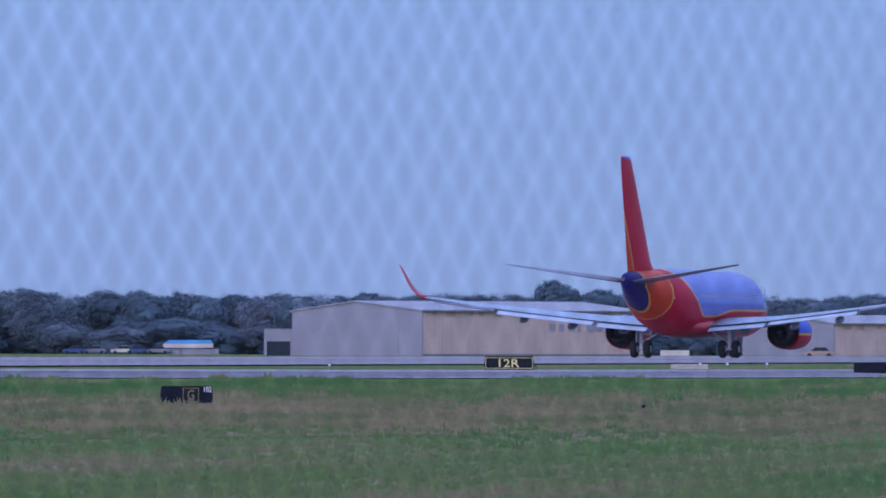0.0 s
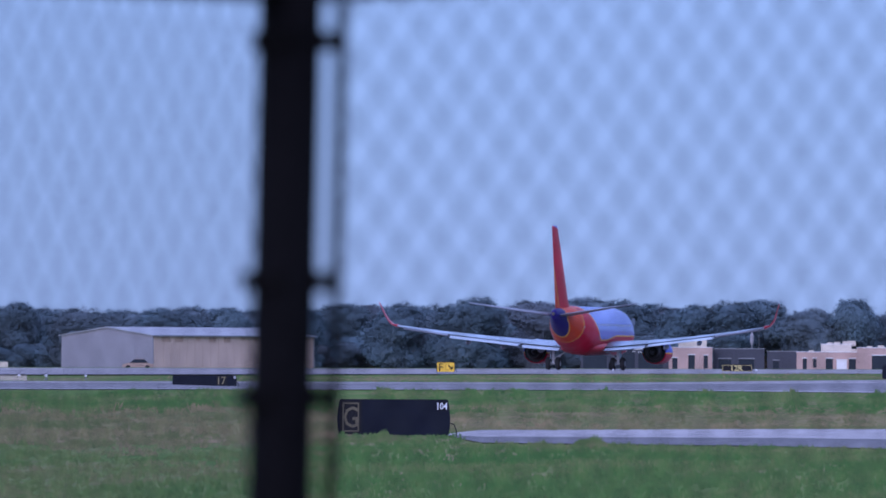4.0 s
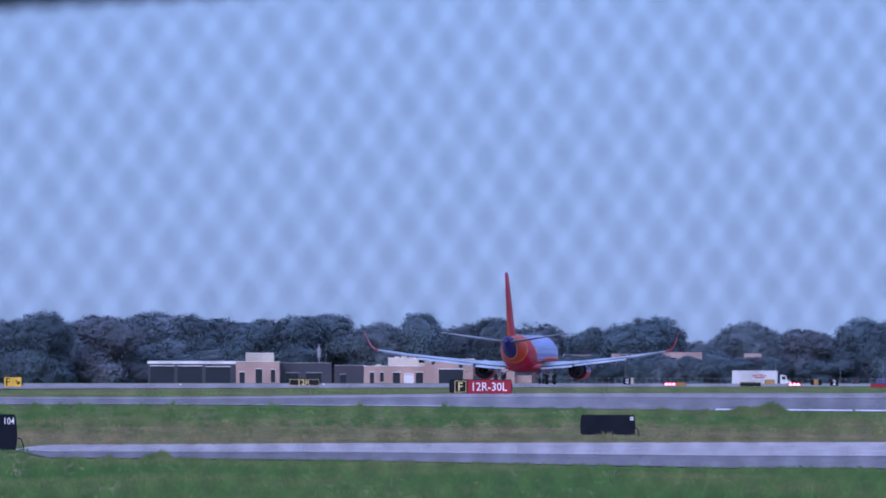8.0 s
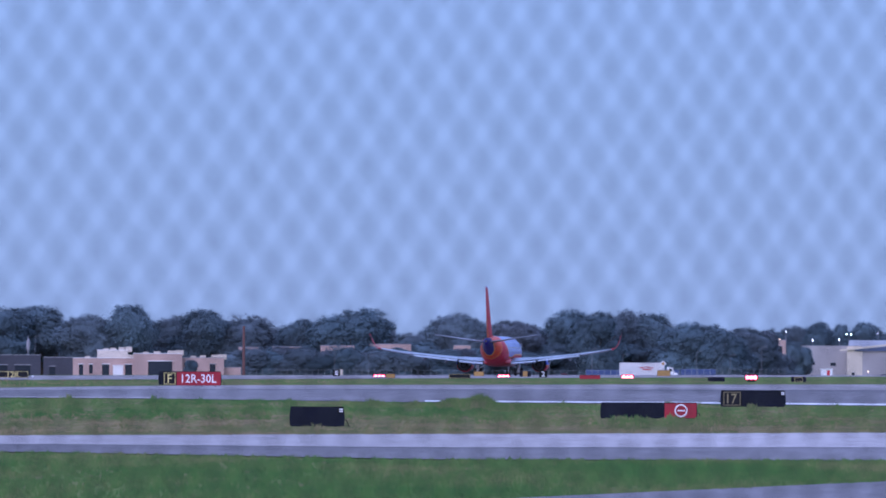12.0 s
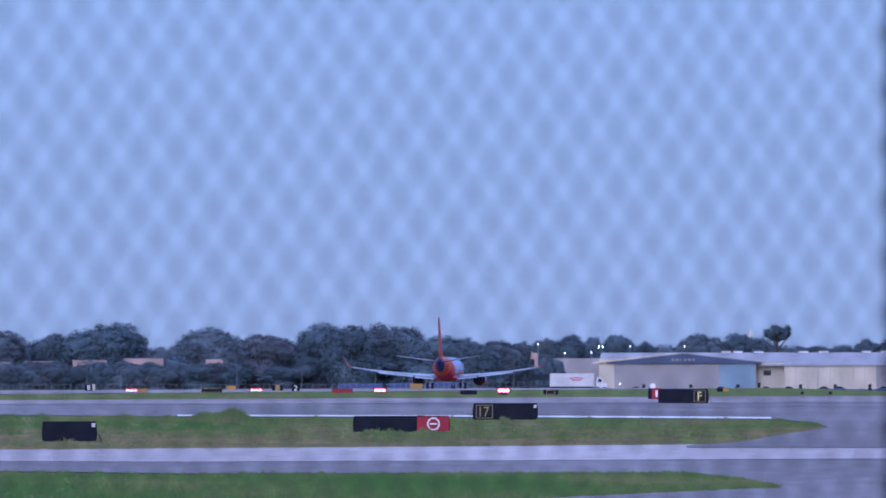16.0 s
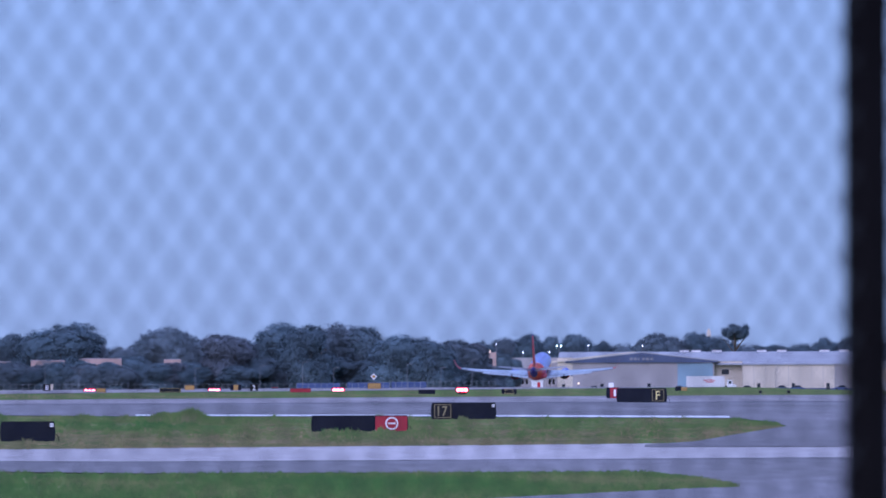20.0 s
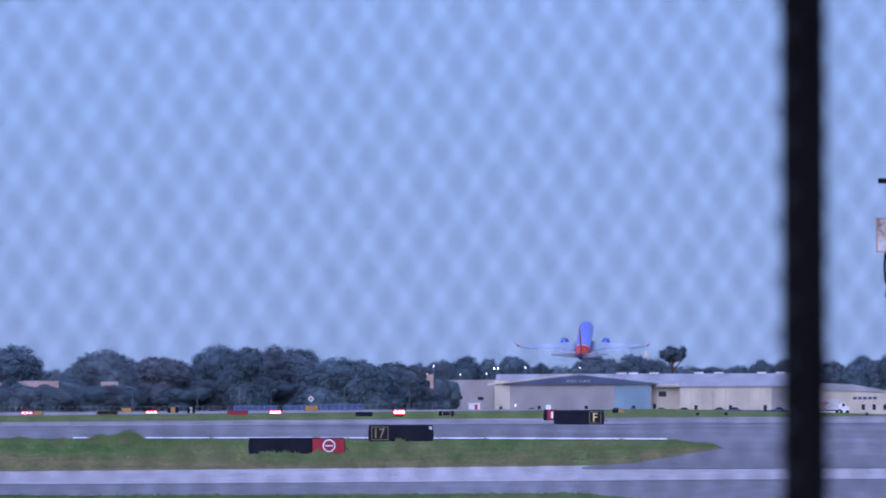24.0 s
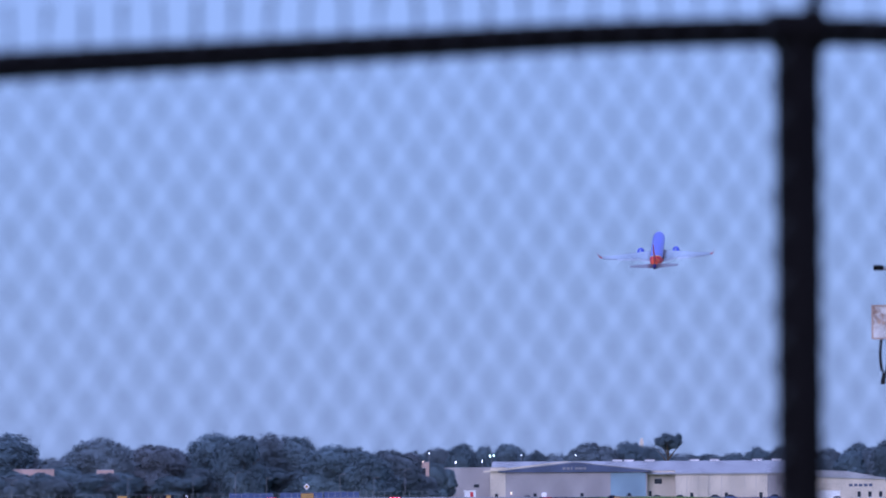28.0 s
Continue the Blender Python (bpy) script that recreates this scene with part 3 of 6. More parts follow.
        part("exhaust_cone", loft([[(ex + 0.91 * r * math.cos(a), y + ey, ez + 0.91 * r * math.sin(a)) for a in (k * math.tau / 16 for k in range(16))] for y, r in ((3.0, 0.30), (2.3, 0.20), (1.9, 0.03))]), HOT, eng, smooth=True)
        # Solid near-black plug: the shade inside the duct is put into its colour.
        part("fan_disc", loft([[(ex + 0.91 * r * math.cos(a), y + ey, ez + 0.91 * r * math.sin(a)) for a in (k * math.tau / 24 for k in range(24))] for y, r in ((6.2, 0.94), (5.0, 1.05), (3.42, 1.098))]), DUCT_SHADE, eng, "near-black plug for the shade inside the fan duct")
        part("intake_lip", loft([[(ex + 0.91 * r * math.cos(a), y + ey, ez + 0.88 * r * math.sin(a)) for a in (k * math.tau / 32 for k in range(32))] for y, r in ((6.9, 0.95), (6.99, 1.04), (6.86, 1.132), (6.6, 1.17))], caps=False), BARE, eng, "bright metal intake lip", True)
        part("pylon", loft([[(ex - 0.16, y0, z1), (ex + 0.16, y0, z1), (ex + 0.16, y0, z0), (ex - 0.16, y0, z0)] for y0, z0, z1 in ((6.6, 2.45, 2.62), (5.2, 2.3, 2.72), (2.6, 2.1, 2.5), (0.8, 2.1, 2.3))]), WING_GREY, jet)
        # tailplane
        ts = [(0.5, -10.7, 3.9, 4.68, 0.085), (3.6, -12.4, 2.7, 5.14, 0.08), (7.1, -14.2, 1.35, 5.66, 0.075), (7.25, -14.6, 0.8, 5.69, 0.07)]
        part("tailplane", loft(wing_rings(ts, side, 10)), SHADED_GREY, jet, "grey tailplane, underside shade put into its colour", True)
        # main gear: leg, brace, two wheels
        GEAR_LEGS[side] = leg = part("main_gear", tube([(side * 2.86, 0.05, 1.85), (side * 2.86, 0.0, 0.56)], [0.15, 0.11], 12), GEAR, jet, "pale main gear leg with twin wheels")
        part("side_brace", tube([(side * 1.5, 0.1, 1.75), (side * 2.8, 0.02, 0.95)], 0.07, 8), GEAR, leg)
        part("axle", tube([(side * 2.86 - 0.45, 0, 0.56), (side * 2.86 + 0.45, 0, 0.56)], 0.08, 10), GEAR, leg)
        part("gear_door", box(side * 2.86 + side * 0.18, side * 2.86 + side * 0.22, -0.45, 0.45, 0.95, 1.80, 0.01), WING_GREY, leg)
        for off in (-0.43, 0.43):
            wx = side * 2.86 + off
            wh = part("wheel", loft([[(wx + dx, r * math.cos(a), 0.56 + r * math.sin(a)) for a in (k * math.tau / 28 for k in range(28))]
                                     for dx, r in ((-0.19, 0.33), (-0.20, 0.45), (-0.15, 0.53), (0, 0.56), (0.15, 0.53), (0.20, 0.45), (0.19, 0.33))]), TYRE, leg, "black twin tyre", True)
            part("hub", tube([(wx - 0.205, 0, 0.56), (wx + 0.205, 0, 0.56)], 0.24, 16), GEAR, leg)
    GEAR_LEGS[0] = ng = part("nose_gear", tube([(0, 12.5, 1.5), (0, 12.5, 0.36)], [0.11, 0.08], 10), GEAR, jet, "pale nose gear leg with twin wheels")
    for off in (-0.2, 0.2):
        part("nose_wheel", loft([[(off + dx, 12.5 + r * math.cos(a), 0.36 + r * math.sin(a)) for a in (k * math.tau / 20 for k in range(20))]
                                 for dx, r in ((-0.09, 0.2), (-0.1, 0.3), (0, 0.36), (0.1, 0.3), (0.09, 0.2))]), TYRE, ng, "black nose tyre", True)
    # fin: rings of chord sections going up
    fs = []
    for z, ly, chord, th in ((4.7, -6.6, 7.4, 0.05), (5.35, -7.6, 6.2, 0.075), (5.9, -8.6, 5.35, 0.09), (8.0, -10.1, 4.35, 0.09), (10.5, -11.9, 3.2, 0.09), (12.1, -13.1, 2.35, 0.085), (12.3, -13.45, 1.9, 0.05)):
        ring = []
        for k in range(24):
            t = k / 12
            c = 0.5 * (1 - math.cos(math.pi * (t if t <= 1 else 2 - t)))
            h = 5 * th * (0.2969 * math.sqrt(c) - 0.126 * c - 0.3516 * c * c + 0.2843 * c ** 3 - 0.1036 * c ** 4) * chord
            ring.append((h if t <= 1 else -h, ly - c * chord, z))
        fs.append(ring)
    part("fin", loft(fs), FIN, jet, "tall red fin with orange rear and blue tip", True)
    part("beacon", tube([(0, 1.5, 5.28), (0, 1.5, 5.42)], [0.1, 0.06], 10), SIGN_RED, jet, "red beacon")
    return jet


airliner = make_airliner()


def jet_track():
    """Rolling along the runway, rotating at 17 s, off the ground at 20.5 s and climbing."""
    rows = []
    for i in range(57):
        t = i * 0.5
        d = 531.1 + 54.7 * t - 1.3538 * t * t + 0.14019 * t ** 3 - 0.0025243 * t ** 4
        y = d * math.cos(math.atan2(run_x(d), d))
        x = run_x(y) + float(np.interp(t, (0, 1, 2.5, 5, 8, 10, 12, 15, 17, 19, 21, 23.5, 25, 28), (1.2, -1.4, -3.0, -1.7, -0.5, 0.3, 1.1, 2.2, 1.6, 0.2, -1.2, -0.6, -0.7, -0.2)))
        z = 1.62
        rise = float(np.interp(t, (0, 19.3, 20, 21, 22, 23, 23.5, 24, 25, 26, 27, 28), (0, 0, 0.6, 1.7, 4.3, 7.8, 10.0, 13.2, 22.6, 36.0, 51.6, 68.8)))
        nose = float(np.interp(t, (0, 16.2, 17, 18, 19, 20, 21.5, 23.5, 25, 28), (0, 0, 1.8, 3.8, 5.2, 7.2, 11.2, 17.8, 21.6, 23.6)))
        bank = float(np.interp(t, (0, 24, 26, 28), (0, 0, 0.5, 2.0)))
        head = -math.degrees(math.atan(RUN_SLOPE))
        rows.append((t, Matrix.Translation((x, y, z + rise)) @ Matrix.Rotation(radians(head), 4, "Z") @ Matrix.Rotation(radians(nose), 4, "X") @ Matrix.Rotation(radians(-bank), 4, "Y")))
    return rows


def gear_track(side):
    """Legs swing up into the belly after take-off."""
    hinge = Vector((side * 2.86, 0, 1.85)) if side else Vector((0, 12.5, 1.5))
    rows = []
    for t, a in ((0, 0), (24.7, 0), (25.6, 40), (26.5, 82), (28, 82)):
        turn = Matrix.Rotation(radians(a * side), 4, "Y") if side else Matrix.Rotation(radians(a), 4, "X")
        rows.append((t, Matrix.Translation(hinge) @ turn @ Matrix.Translation(-hinge)))
    return rows


# ---- the chain-link fence that the camera looks through ----
# two straight runs that meet at a corner post: the bearing of each run's normal, its nearest distance, and its mesh
RIGHT_RUN = (radians(-29.5), 8.97, 0.005662, 0.4783, 0.03515)
LEFT_RUN = (radians(-64.0), 5.37, 0.009298, 1.1862, 0.0359)


def polar(u, d):
    return Vector((d * math.sin(u * TICK), d * math.cos(u * TICK), 0))


def fence_point(run, u):
    """Where the bearing u meets a run of the fence."""
    return polar(u, run[1] / math.cos(u * TICK - run[0]))


def right_rail(u):
    return float(np.interp(u, (-2047, -1500, -640, -38, 448, 774, 2300), (666, 700, 762, 791, 814, 819, 770)))


def left_rail(u):
    return float(np.interp(u, (-3990, -2860, -2047), (742, 700, 666)))


def right_row(u):
    """Height of one row of openings along the right-hand run, which climbs a slope."""
    return float(np.interp(u, (-2047, -1779, -1136, -1033, -758, -354, -29, 35, 728, 2300), (414, 434, 481, 487, 509, 530, 544, 547, 570, 600)))


def left_row(u):
    return float(np.interp(u, (-3990, -3706, -3358, -2988, -2911, -2199, -2047), (545, 527, 506, 487, 483, 446, 438)))


def fence_run(fence, run, row, n0, n1, top, rows, skip):
    """Zigzag strands woven together; n counts openings along the run, odd and even rows are offset by half an opening."""
    turn, near, step, start, half = run
    rng = random.Random(int(near * 10))
    for i in range(2 * n0, 2 * n1):
        pts = []
        for j in range(top, top - rows, -1):
            k = i if (i + j) % 2 else i + 1
            u = (turn + math.atan(step * k / 2 + start)) / TICK
            if skip(u):
                break
            p = fence_point(run, u)
            d = math.hypot(p.x, p.y)
            wob = 0.0018 if (j + i) % 2 else -0.0018
            pts.append((p.x + rng.uniform(-0.0008, 0.0008), p.y + wob, EYE + row(u) * TICK * d + j * half + rng.uniform(-0.0008, 0.0008)))
        if len(pts) < 8:
            continue
        tip, lean = pts[0], rng.uniform(-0.003, 0.003)
        pts = [(tip[0] + lean + (0.003 if i % 2 else -0.003), tip[1], tip[2] + 0.062), (tip[0] - lean, tip[1], tip[2] + 0.03)] + pts
        part("wire", tube(pts, 0.00162, 5), WIRE, fence)


def make_fence():
    fence = thing("chain_link_fence", "dark chain-link fence of woven diamond mesh on steel posts", "fence")
    fence_run(fence, RIGHT_RUN, right_row, -15, 42, 5, 54, lambda u: u < -1985)
    fence_run(fence, LEFT_RUN, left_row, -5, 34, 3, 50, lambda u: u > -2095)
    for run, us, rail in ((RIGHT_RUN, np.linspace(-2047, 2000, 26), right_rail), (LEFT_RUN, np.linspace(-2047, -3980, 14), left_rail)):
        pts = []
        for u in us:
            p = fence_point(run, u)
            pts.append((p.x, p.y + 0.018, EYE + rail(u) * TICK * math.hypot(p.x, p.y)))
        part("top_rail", tube(pts, 0.0188, 12), FENCE_STEEL, fence, "slightly bowed dark top rail", True)
    # corner post, leaning, with tension bar and bands
    dc = 9.66
    top, foot = polar(-2040, dc), polar(-2098, dc)
    post = part("corner_post", tube([(foot.x, foot.y, 0.45), (top.x, top.y, EYE + 720 * TICK * dc)], 0.0372, 16), FENCE_STEEL, fence, "dark leaning corner post", True)
    zt = EYE + 720 * TICK * dc
    part("post_cap", tube([(top.x, top.y, zt), (top.x, top.y, zt + 0.024), (top.x, top.y, zt + 0.034)], [0.033, 0.031, 0.01], 16), FENCE_STEEL, post)
    shift = Vector((0.0585, -0.004, 0))
    part("tension_bar", tube([foot + shift + Vector((0, 0, 0.55)), top + shift + Vector((0, 0, EYE + 640 * TICK * dc))], 0.0073, 8), FENCE_STEEL, post, "thin dark tension bar")
    for v in (567, 142, -63, -480, -900):
        c = foot.lerp(top, min(max(0.5 + v / 1600, 0), 1))
        z = EYE + v * TICK * dc
        part("tension_band", add_box(tube([(c.x, c.y, z - 0.011), (c.x, c.y, z + 0.011)], 0.0395, 16), c.x, c.x + 0.069, c.y - 0.012, c.y - 0.006, z - 0.011, z + 0.011), FENCE_STEEL, post)
        part("band_bolt", tube([(c.x + 0.057, c.y - 0.02, z), (c.x + 0.057, c.y + 0.012, z)], 0.0085, 6), FENCE_STEEL, post)
    # line post with its arm above the rail
    p = fence_point(RIGHT_RUN, 776)
    dl = math.hypot(p.x, p.y)
    zr = EYE + 819 * TICK * dl
    post = part("line_post", tube([(p.x, p.y + 0.022, 0.4), (p.x, p.y + 0.022, zr + 0.006)], 0.0298, 14), FENCE_STEEL, fence, "dark round line post", True)
    part("barb_arm", tube([(p.x + 0.009, p.y + 0.022, zr - 0.01), (p.x + 0.025, p.y + 0.022, zr + 0.04), (p.x + 0.057, p.y - 0.02, zr + 0.17), (p.x + 0.10, p.y - 0.11, zr + 0.385)], 0.0097, 8), FENCE_STEEL, post)
    part("rail_collar", tube([(p.x - 0.034, p.y + 0.014, zr), (p.x + 0.034, p.y + 0.014, zr)], 0.0256, 12), FENCE_STEEL, post)
    for v in (540, 250, -60, -360, -700):
        z = EYE + v * TICK * dl
        part("tie_wire", tube([(p.x - 0.022, p.y + 0.01, z), (p.x, p.y - 0.001, z + 0.004), (p.x + 0.022, p.y + 0.01, z + 0.008)], 0.0024, 6), WIRE, post)
    return fence


# ---- trees ----
BARK = mat("bark", (0.09, 0.07, 0.05), 0.9, scale=2, vary=0.4)
def leafy(m):
    """Lets some light through the leaves."""
    nt = m.node_tree
    b, out = nt.nodes["Principled BSDF"], nt.nodes["Material Output"]
    tr, mx = nt.nodes.new("ShaderNodeBsdfTranslucent"), nt.nodes.new("ShaderNodeMixShader")
    mx.inputs[0].default_value = 0.2
    nt.links.new(b.inputs["Base Color"].links[0].from_socket, tr.inputs["Color"])
    nt.links.new(b.outputs[0], mx.inputs[1])
    nt.links.new(tr.outputs[0], mx.inputs[2])
    nt.links.new(mx.outputs[0], out.inputs["Surface"])
    return m


# Leaf greens pushed towards blue: distance haze put into the base colour.
HAZED_LEAVES = [leafy(mat("hazed_foliage_" + n, c, 0.6, scale=0.25, vary=0.45, fine=9, spec=0.5, random_tone=0.25))
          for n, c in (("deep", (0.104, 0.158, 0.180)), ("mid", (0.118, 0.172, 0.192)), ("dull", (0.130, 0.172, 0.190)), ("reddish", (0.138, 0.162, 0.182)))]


def crown_mesh(seed, tall, wide, low, lobes, leaves, spread=1.0, lobe=1.0):
    """Leaves in many small sprays, scattered in a loose shell over a few broad lobes that run into one another."""
    rng = np.random.default_rng(seed)
    mid, rise = (tall + low) / 2, (tall - low) / 2
    half = np.array([wide / 2, wide / 2, rise])
    a = np.arange(lobes) * 2.4 + rng.uniform(-0.5, 0.5, lobes)
    hz = np.linspace(-0.62, 0.60, lobes)[rng.permutation(lobes)]
    ring = rng.uniform(0.28, 0.55, lobes) * np.sqrt(1 - hz ** 2) * spread
    centre = np.stack([np.cos(a) * ring * wide / 2, np.sin(a) * ring * wide / 2, mid + hz * rise], 1)
    centre[0] = (0.06 * wide, 0, mid + 0.50 * rise)
    size = rng.uniform(0.46, 0.68, lobes) * wide / 2 * lobe
    flat = np.array([1, 1, 0.85])
    lat, lon = np.meshgrid(np.linspace(-1.45, 1.45, 9), np.arange(12) * math.tau / 12, indexing="ij")
    ball = np.stack([np.cos(lat) * np.cos(lon), np.cos(lat) * np.sin(lon), np.sin(lat)], -1).reshape(-1, 3)
    i, j = np.meshgrid(np.arange(8), np.arange(12), indexing="ij")
    grid = np.stack([i * 12 + j, i * 12 + (j + 1) % 12, (i + 1) * 12 + (j + 1) % 12, (i + 1) * 12 + j], -1).reshape(-1, 4)
    verts, faces, norms, count = [], [], [], 0
    for k in range(lobes):
        # sprays of about thirty leaves, some standing proud of the crown
        sprays = leaves // 30
        v = rng.normal(size=(sprays, 3))
        v /= np.linalg.norm(v, axis=1)[:, None]
        c = centre[k] + v * flat * size[k] * (0.96 + 0.10 * rng.normal(size=(sprays, 1)).clip(-1.6, 1.9))
        keep = np.ones(sprays, bool)
        for m in range(lobes):
            if m != k:
                keep &= np.linalg.norm((c - centre[m]) / flat, axis=1) > 0.70 * size[m]
        c, v = c[keep], v[keep]
        tilt = rng.normal(size=c.shape) * 0.13
        girth = rng.uniform(0.16, 0.42, (len(c), 1))
        c, v, tilt, girth = (np.repeat(x, 30, 0) for x in (c, v, tilt, girth))
        n = len(c)
        q = c + rng.normal(size=(n, 3)).clip(-1.9, 1.9) * girth * np.array([1, 1, 0.7])
        face = v + rng.normal(size=(n, 3)) * 0.55 + np.array([0, -0.1, 0.3])
        face /= np.linalg.norm(face, axis=1)[:, None]
        e = np.cross(face, (0.3, 0.5, 0.81))
        e /= np.linalg.norm(e, axis=1)[:, None]
        f = np.cross(face, e)
        s = rng.uniform(0.08, 0.17, (n, 1))
        verts.append(np.stack([q + s * e, q + s * 0.55 * f + 0.1 * s * face, q - s * e, q - s * 0.6 * f - 0.1 * s * face], 1).reshape(-1, 3))
        faces.append(count + np.arange(n * 4).reshape(-1, 4))
        nr = 0.14 * v + 0.46 * (q - np.array([0, 0, mid])) / half + tilt + rng.normal(size=(n, 3)) * 0.10 + np.array([0, -0.05, 0.5])
        norms.append(np.repeat(nr, 4, 0))
        count += n * 4
        # an added smooth leaf-coloured ball fills each lobe, keeping gaps from going black
        core = centre[k] + ball * flat * size[k] * 0.84
        verts.append(core)
        faces.append(count + grid)
        norms.append(0.14 * ball + 0.46 * (core - np.array([0, 0, mid])) / half + np.array([0, -0.05, 0.5]))
        count += len(core)
    verts, norms = np.concatenate(verts), np.concatenate(norms)
    verts[:, 2] = low + (verts[:, 2] - low) * (0.955 * tall - low) / (np.sort(verts[:, 2])[-60] - low)
    norms /= np.linalg.norm(norms, axis=1)[:, None]
    return verts.tolist(), np.concatenate(faces).tolist(), norms.tolist()


def make_tree(seed, tall, wide, low, lobes, leaves, leaf, spread=1.0, lobe=1.0):
    rng = random.Random(seed)
    tree = thing("tree", "broad leafy deciduous tree in summer leaf, tinted blue for distance haze", "tree", group="trees behind the airfield")
    bm = bmesh.new()
    add_tube(bm, [(0, 0, -0.5), (0.1, 0, low * 0.6), (0.2, 0.1, low + 0.4 * (tall - low)), (0.1, 0, tall * 0.85)], [wide * 0.04, wide * 0.03, wide * 0.02, 0.05], 8)
    for k in range(6):
        a = k * 1.05 + rng.uniform(-0.3, 0.3)
        z0 = low * 0.7 + (tall - low) * 0.08 * k
        add_tube(bm, [(0.1, 0, z0), (math.cos(a) * wide * 0.16, math.sin(a) * wide * 0.16, z0 + tall * 0.10), (math.cos(a) * wide * 0.36, math.sin(a) * wide * 0.36, z0 + tall * 0.22)], [wide * 0.018, wide * 0.012, 0.04], 6)
    part("trunk", bm, BARK, tree)
    me = bpy.data.meshes.new("crown")
    v, f, nrm = crown_mesh(seed, tall, wide, low, lobes, leaves, spread, lobe)
    me.from_pydata(v, [], f)
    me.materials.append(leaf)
    me.normals_split_custom_set_from_vertices(nrm)
    cr = new("crown", me)
    cr.parent = tree
    return tree


TREES = [make_tree(11, 10, 10.5, 0.0, 8, 9000, HAZED_LEAVES[0]), make_tree(12, 10, 8.5, 0.2, 7, 8500, HAZED_LEAVES[1]), make_tree(13, 10, 12.0, 0.0, 9, 9500, HAZED_LEAVES[2]),
         make_tree(14, 10, 9.5, 0.0, 7, 9000, HAZED_LEAVES[0]), make_tree(15, 10, 7.0, 0.3, 6, 8000, HAZED_LEAVES[1]), make_tree(16, 10, 11.0, 0.0, 9, 9000, HAZED_LEAVES[2]),
         make_tree(18, 10, 8.0, 0.0, 7, 8500, HAZED_LEAVES[3]), make_tree(19, 10, 9.0, 0.0, 8, 8500, HAZED_LEAVES[0])]
STEM = make_tree(17, 10, 9.0, 7.3, 13, 1100, HAZED_LEAVES[0], 1.25, 0.36)


def plant(u, d, top, breadth=1.0, kind=None, rng=random):
    """A tree whose crown reaches the height top (ticks) at that bearing and distance."""
    base = spot(u, d=d)
    tall = EYE + top * TICK * d - base.z
    s = tall / 9.55
    src = TREES[rng.randrange(len(TREES))] if kind is None else kind
    t = copy_thing(src, pose(*base, 0, 0, rng.uniform(0, 360)))
    t.scale = (s * breadth, s * breadth, s)
    return t


def make_trees():
    rng = random.Random(5)
    # the tallest crowns, by bearing, height of top and breadth
    tall = ((-3705, 104, 1.2), (-3575, 100, 1.2), (-3505, 100, 1.0), (-3405, 92, 1.1), (-3300, 84, 1.1), (-3235, 78, 1.0),
            (-3165, 95, 1.2), (-3090, 93, 1.2), (-3000, 95, 1.2), (-2925, 94, 1.2), (-2855, 97, 1.1), (-2772, 120, 0.9), (-2700, 104, 1.1), (-2640, 96, 1.0), (-2525, 102, 1.2), (-2400, 94, 1.2), (-2240, 92, 1.1), (-2150, 94, 1.1), (-2020, 95, 1.1),
            (-1850, 106, 1.2), (-1725, 116, 1.1), (-1600, 110, 1.3), (-1520, 118, 1.4), (-1430, 112, 1.2), (-1330, 104, 1.1),
            (-1270, 112, 1.3), (-1200, 114, 1.3), (-1110, 100, 1.1), (-1042, 116, 1.0), (-960, 98, 1.0), (-915, 108, 1.2), (-836, 100, 1.1),
            (-740, 92, 1.0), (-650, 111, 1.25), (-612, 98, 0.8), (-455, 104, 1.1), (-360, 90, 1.2), (-265, 110, 1.1), (-215, 106, 0.9), (-180, 110, 1.0),
            (-115, 103, 1.0), (-60, 88, 1.2), (0, 84, 1.1), (60, 78, 1.0))
    for u, v, w in tall:
        d = 1700 if u < -2000 else 2050
        plant(u, d + rng.uniform(-25, 25), v + 1, w * 0.9, rng=rng)
    # the wood between and below them
    u = -3980.0
    while u < 96:
        d = 1720 if u < -2000 else 2070
        plant(u, d + rng.uniform(10, 70), rng.uniform(86, 99) if u < -2000 else rng.uniform(94, 107) if u < -1340 else rng.uniform(66, 88), rng.uniform(0.9, 1.3), rng=rng)
        plant(u + 18, d - rng.uniform(5, 30), rng.uniform(26, 55), rng.uniform(1.3, 2.0), rng=rng)
        u += rng.uniform(32, 46)
    # behind the hangars
    far = ((100, 78), (140, 84), (176, 90), (215, 86), (255, 90), (300, 78), (340, 74), (385, 88), (412, 92), (440, 86), (480, 92), (520, 84), (560, 72), (610, 70),
           (650, 72), (700, 82), (735, 84), (780, 76), (830, 80), (880, 88), (930, 92), (980, 90), (1040, 84), (1110, 88), (1200, 86))
    for u, v in far:
        plant(u, 3150 + rng.uniform(-40, 40), v, rng.uniform(0.5, 0.8), rng=rng)
        plant(u + rng.uniform(-22, 22), 3190 + rng.uniform(-20, 20), v - rng.uniform(3, 12), rng.uniform(0.5, 0.9), rng=rng)
    for i in range(34):
        plant(90 + i * 34, 3250, rng.uniform(52, 70), rng.uniform(1.1, 1.4), rng=rng)
    plant(541, 3080, 107, 0.56, STEM, rng)
    for u, top in ((112, 57), (132, 55), (152, 46)):
        plant(u, 2420, top, 0.75, rng=rng)
    plant(-936, 1735, 20, 0.8, TREES[1], rng)
    # bushes before the houses
    for u in [-712 + 13 * i for i in range(14)] + [-854, -838, -822, -810, -474, -458, -440, -794, -780, -766, -752, -738]:
        plant(u + rng.uniform(-4, 4), 2010, rng.uniform(32, 44), rng.uniform(0.9, 1.4), rng=rng)
